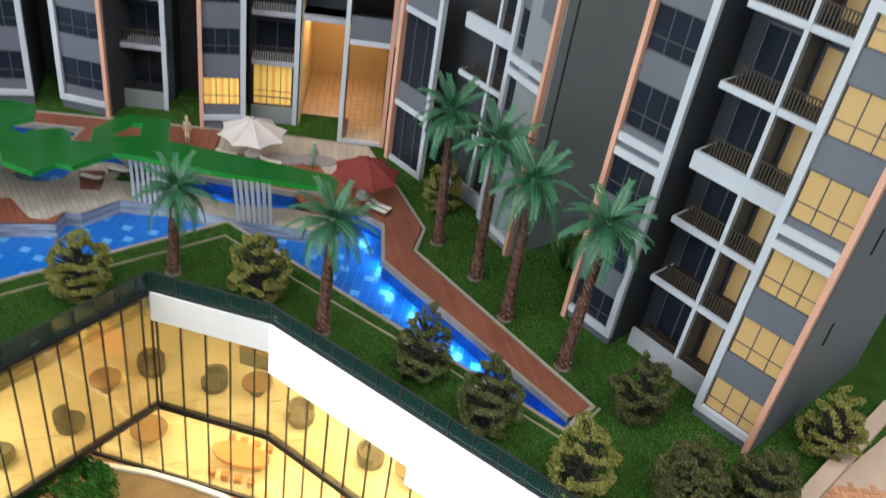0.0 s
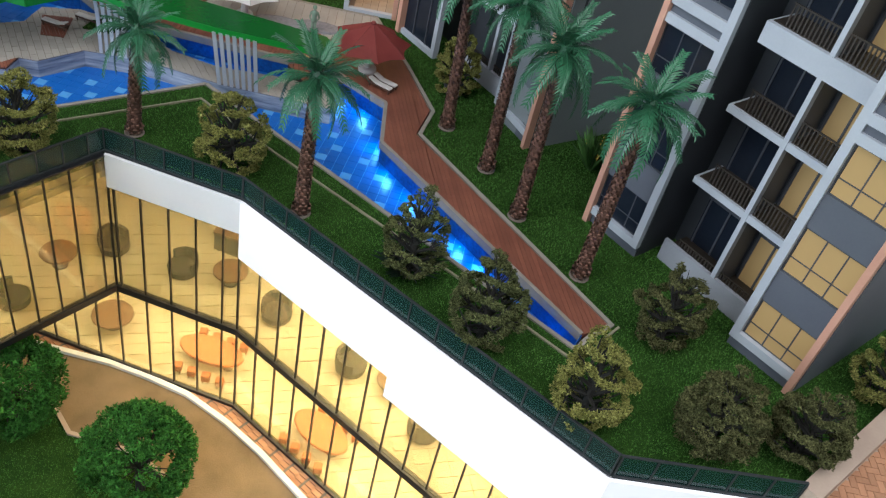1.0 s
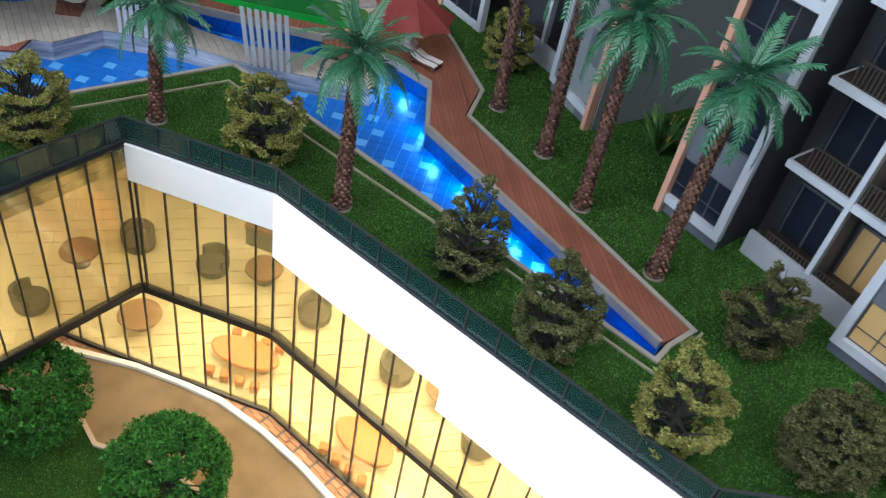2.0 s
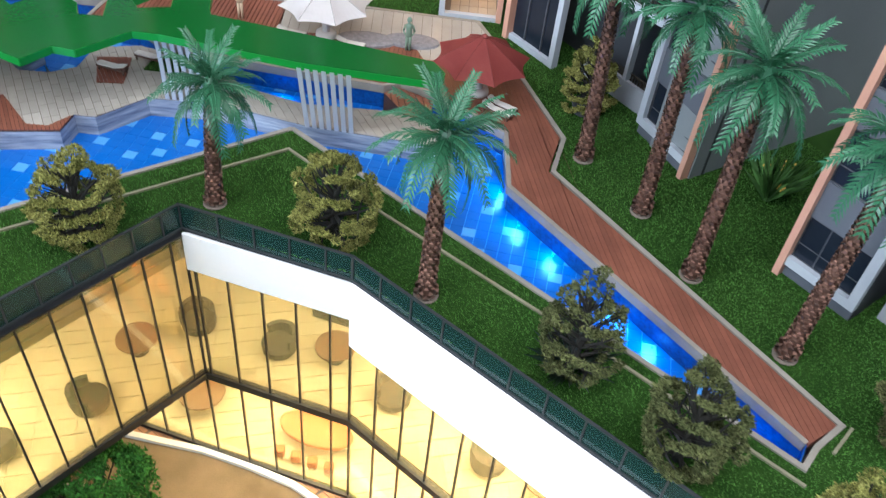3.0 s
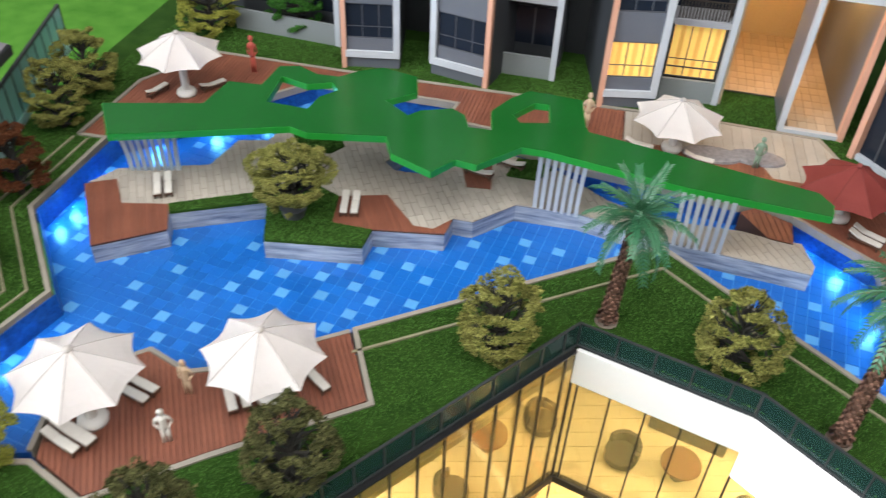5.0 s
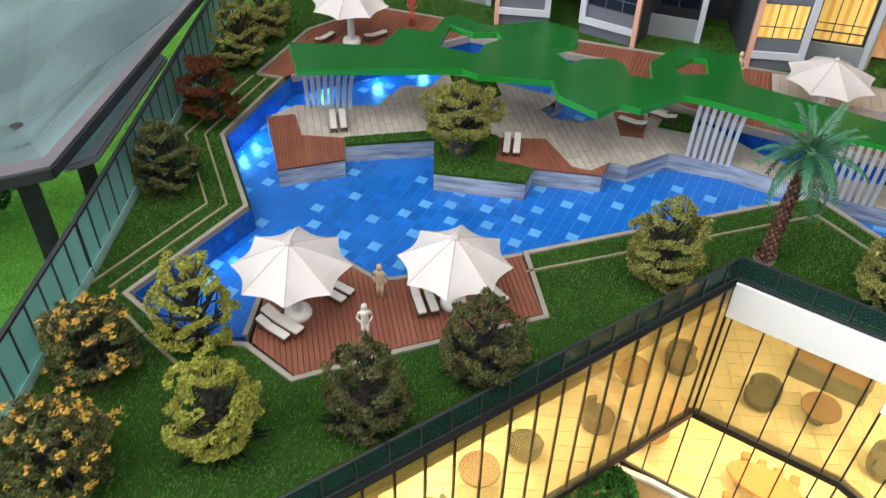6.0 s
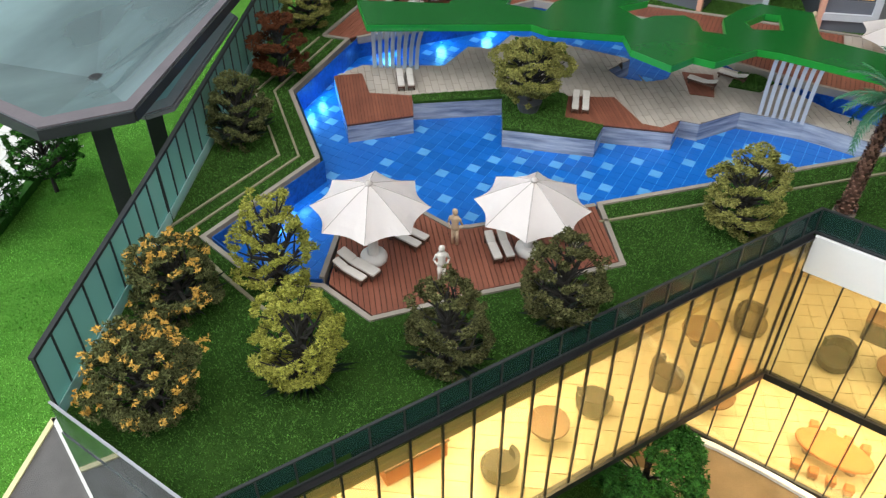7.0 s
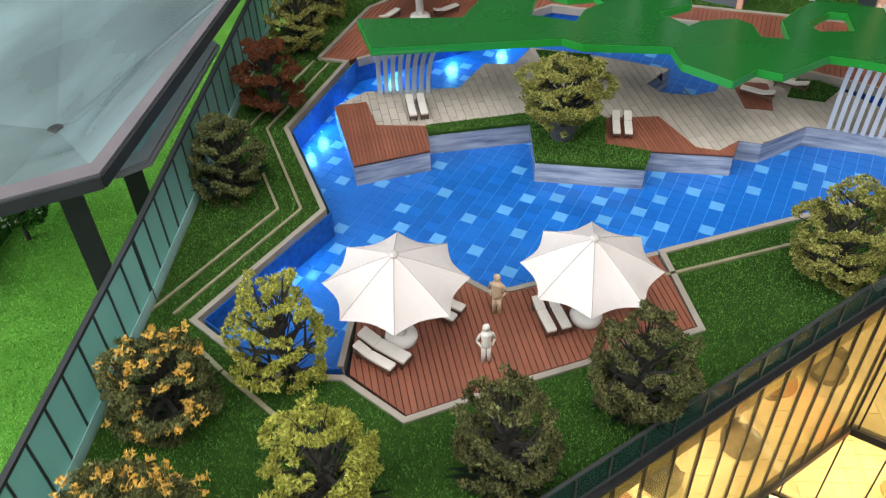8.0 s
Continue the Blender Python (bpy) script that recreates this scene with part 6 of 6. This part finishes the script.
PAIRS = [(-29.25, -23.9, -17), (-27.5, -20.1, -15), (-22.1, -19.1, -55), (-35.25, -2.45, -62), (-21.7, -0.85, -78), (13.8, 4.9, -30)]
SINGLE = [(-18.4, -16.9, -35), (-13.7, 5.6, 165), (-11.6, 7.4, 165), (-41.7, 9.1, 75), (-37.7, 11.2, 55), (-2.2, 12.2, -10), (2.4, 11.5, -10)]
LOUNGERS = [(x + k * math.sin(radians(a)), y - k * math.cos(radians(a)), a) for x, y, a in PAIRS for k in (-0.38, 0.38)] + SINGLE
first = None
for x, y, a in LOUNGERS:
    z = -0.3 if inside(ISLAND, x, y) else 0.1
    m = pose(x * CM, y * CM, z * CM, 0, 0, a) @ Matrix.Diagonal((0.8, 0.74, 0.95, 1))
    if first:
        copy_thing(first, m)
    else:
        first = lounger_thing()
        first.matrix_world = m


def figurine(x, y, m, label, tall=3.0, seed=0, flat=False):
    """A plain small figurine in one mesh: legs, body, arms and head as simple smooth shapes."""
    bm = bmesh.new()
    for sx in (-1, 1):
        tube(bm, (0.16 * sx, 0, 0), (0.13 * sx, 0, 1.4), 0.11, 0.16, 8)
        tube(bm, (0.34 * sx, 0, 2.28), (0.5 * sx, 0.1, 1.7), 0.09, 0.08, 6)
        tube(bm, (0.5 * sx, 0.1, 1.72), (0.3 * sx, -0.2, 1.45), 0.08, 0.06, 6)
    lathe(bm, [(0.26, 1.3), (0.3, 1.45), (0.24, 1.75), (0.34, 2.2), (0.3, 2.36), (0.1, 2.44), (0.1, 2.5), (0.2, 2.6), (0.22, 2.76), (0.17, 2.92), (0.06, 2.99)], 12)
    bm.transform(Matrix.Diagonal((0.86, 0.64, tall / 3.0, 1)))
    if flat:
        bm.transform(Matrix.Translation((0, 0, 0.95)) @ Matrix.Rotation(radians(80), 4, "Y"))
    bm.transform(Matrix.Rotation(seed, 4, "Z"))
    ob = part("figurine", bm, m)
    ob.location = Vector((x, y, 0.1)) * CM
    smooth(ob)
    return tagged(ob, label, "figurine", "figurines")


figurine(-24.8, -19.4, M_SKIN, "tan painted scale figurine standing on the deck", 2.7)
figurine(-24.4, -22.6, M_FIGWHITE, "white painted scale figurine standing on the deck", 2.6, 0.5)
figurine(-6.6, 14.2, M_SKIN, "tan painted scale figurine standing on the deck", 3.2)
figurine(6.7, 12.1, M_FIGGREEN, "grey-green painted scale figurine on the paved court", 2.8)
figurine(-35.6, 14.8, M_FIGRED, "red painted scale figurine standing on the deck", 3.5)
figurine(-19.6, -16.2, M_FIGRED, "red painted scale figurine lying on a lounger", 2.4, 2.4, True)

# ---- glass canopies over the west field ----
def glass_funnel(ring, centre, z_rim, z_mid, column, label, deep=0.75, rim_mat=None):
    """A square glass roof that falls to its middle, on a dark column."""
    r = thing("glass_canopy", (column[0], column[1], G), label, "glass canopy", "glass canopies")
    n = len(ring)
    for i in range(n):
        a, b = ring[i], ring[(i + 1) % n]
        bm = bmesh.new()
        v = [bm.verts.new(q) for q in ((*a, z_rim), (*b, z_rim), (*centre, z_mid))]
        w = [bm.verts.new((q.co.x, q.co.y, q.co.z - 0.12)) for q in v]
        bm.faces.new(v)
        bm.faces.new(w[::-1])
        for k in range(3):
            bm.faces.new((v[k - 1], v[k], w[k], w[k - 1]))
        clean(bm)
        part("glass_panel", bm, M_CLEAR, r)
        bm = bmesh.new()
        tube(bm, (*a, z_rim - 0.1), (*centre, z_mid - 0.1), 0.08, 0.08, 6)
        part("rib", bm, M_RIM, r)
    loop = ring + ring[:2]
    ribbon("rim", loop[:-1], 0.3, z_rim - deep, z_rim - 0.05, rim_mat or M_RIM, r)
    for k in range(n):
        o, p, q, w = (Vector(loop[(k + d) % n]) for d in (-1, 0, 1, 2))
        mid = Vector(centre)
        ends = [(p, p + (mid - p).normalized() * 1.1), (q, q + (mid - q).normalized() * 1.1)]
        bm = bmesh.new()
        hexa(bm, [tuple(ends[0][0]), tuple(ends[1][0]), tuple(ends[1][1]), tuple(ends[0][1])], z_rim - 0.045, z_rim + 0.1)
        clean(bm)
        part("rim_cap", bm, M_MAUVE, r, "mauve grey metal cap")
    bm = bmesh.new()
    tube(bm, (column[0], column[1], G - 0.3), (column[0], column[1], z_mid), 0.95, 0.95, 4)
    part("column", bm, M_RIM, r, "square dark steel column")
    bm = bmesh.new()
    lathe(bm, [(0.5, z_mid - 0.1), (0.5, z_mid + 0.1), (0.3, z_mid + 0.2)], 10, centre)
    part("hub", bm, M_RIM, r)


glass_funnel([(-43.8, -22.4), (-48.5, 2.0), (-66.0, 4.0), (-68.0, -22.0), (-47.6, -26.0)], (-51.5, -17.0), 6.9, 4.6, (-52.5, -17.0), "inverted pyramid roof of pale glass on a dark column")
glass_funnel([(-46.4, -18.8), (-45.4, -17.3), (-48.6, -4.4), (-50.6, -3.4), (-60.0, -6.0), (-58.0, -19.5)], (-53.5, -11.5), 3.9, 2.6, (-54.5, -9.5), "lower glass roof with a mauve grey metal edge", 0.3, M_MAUVE)
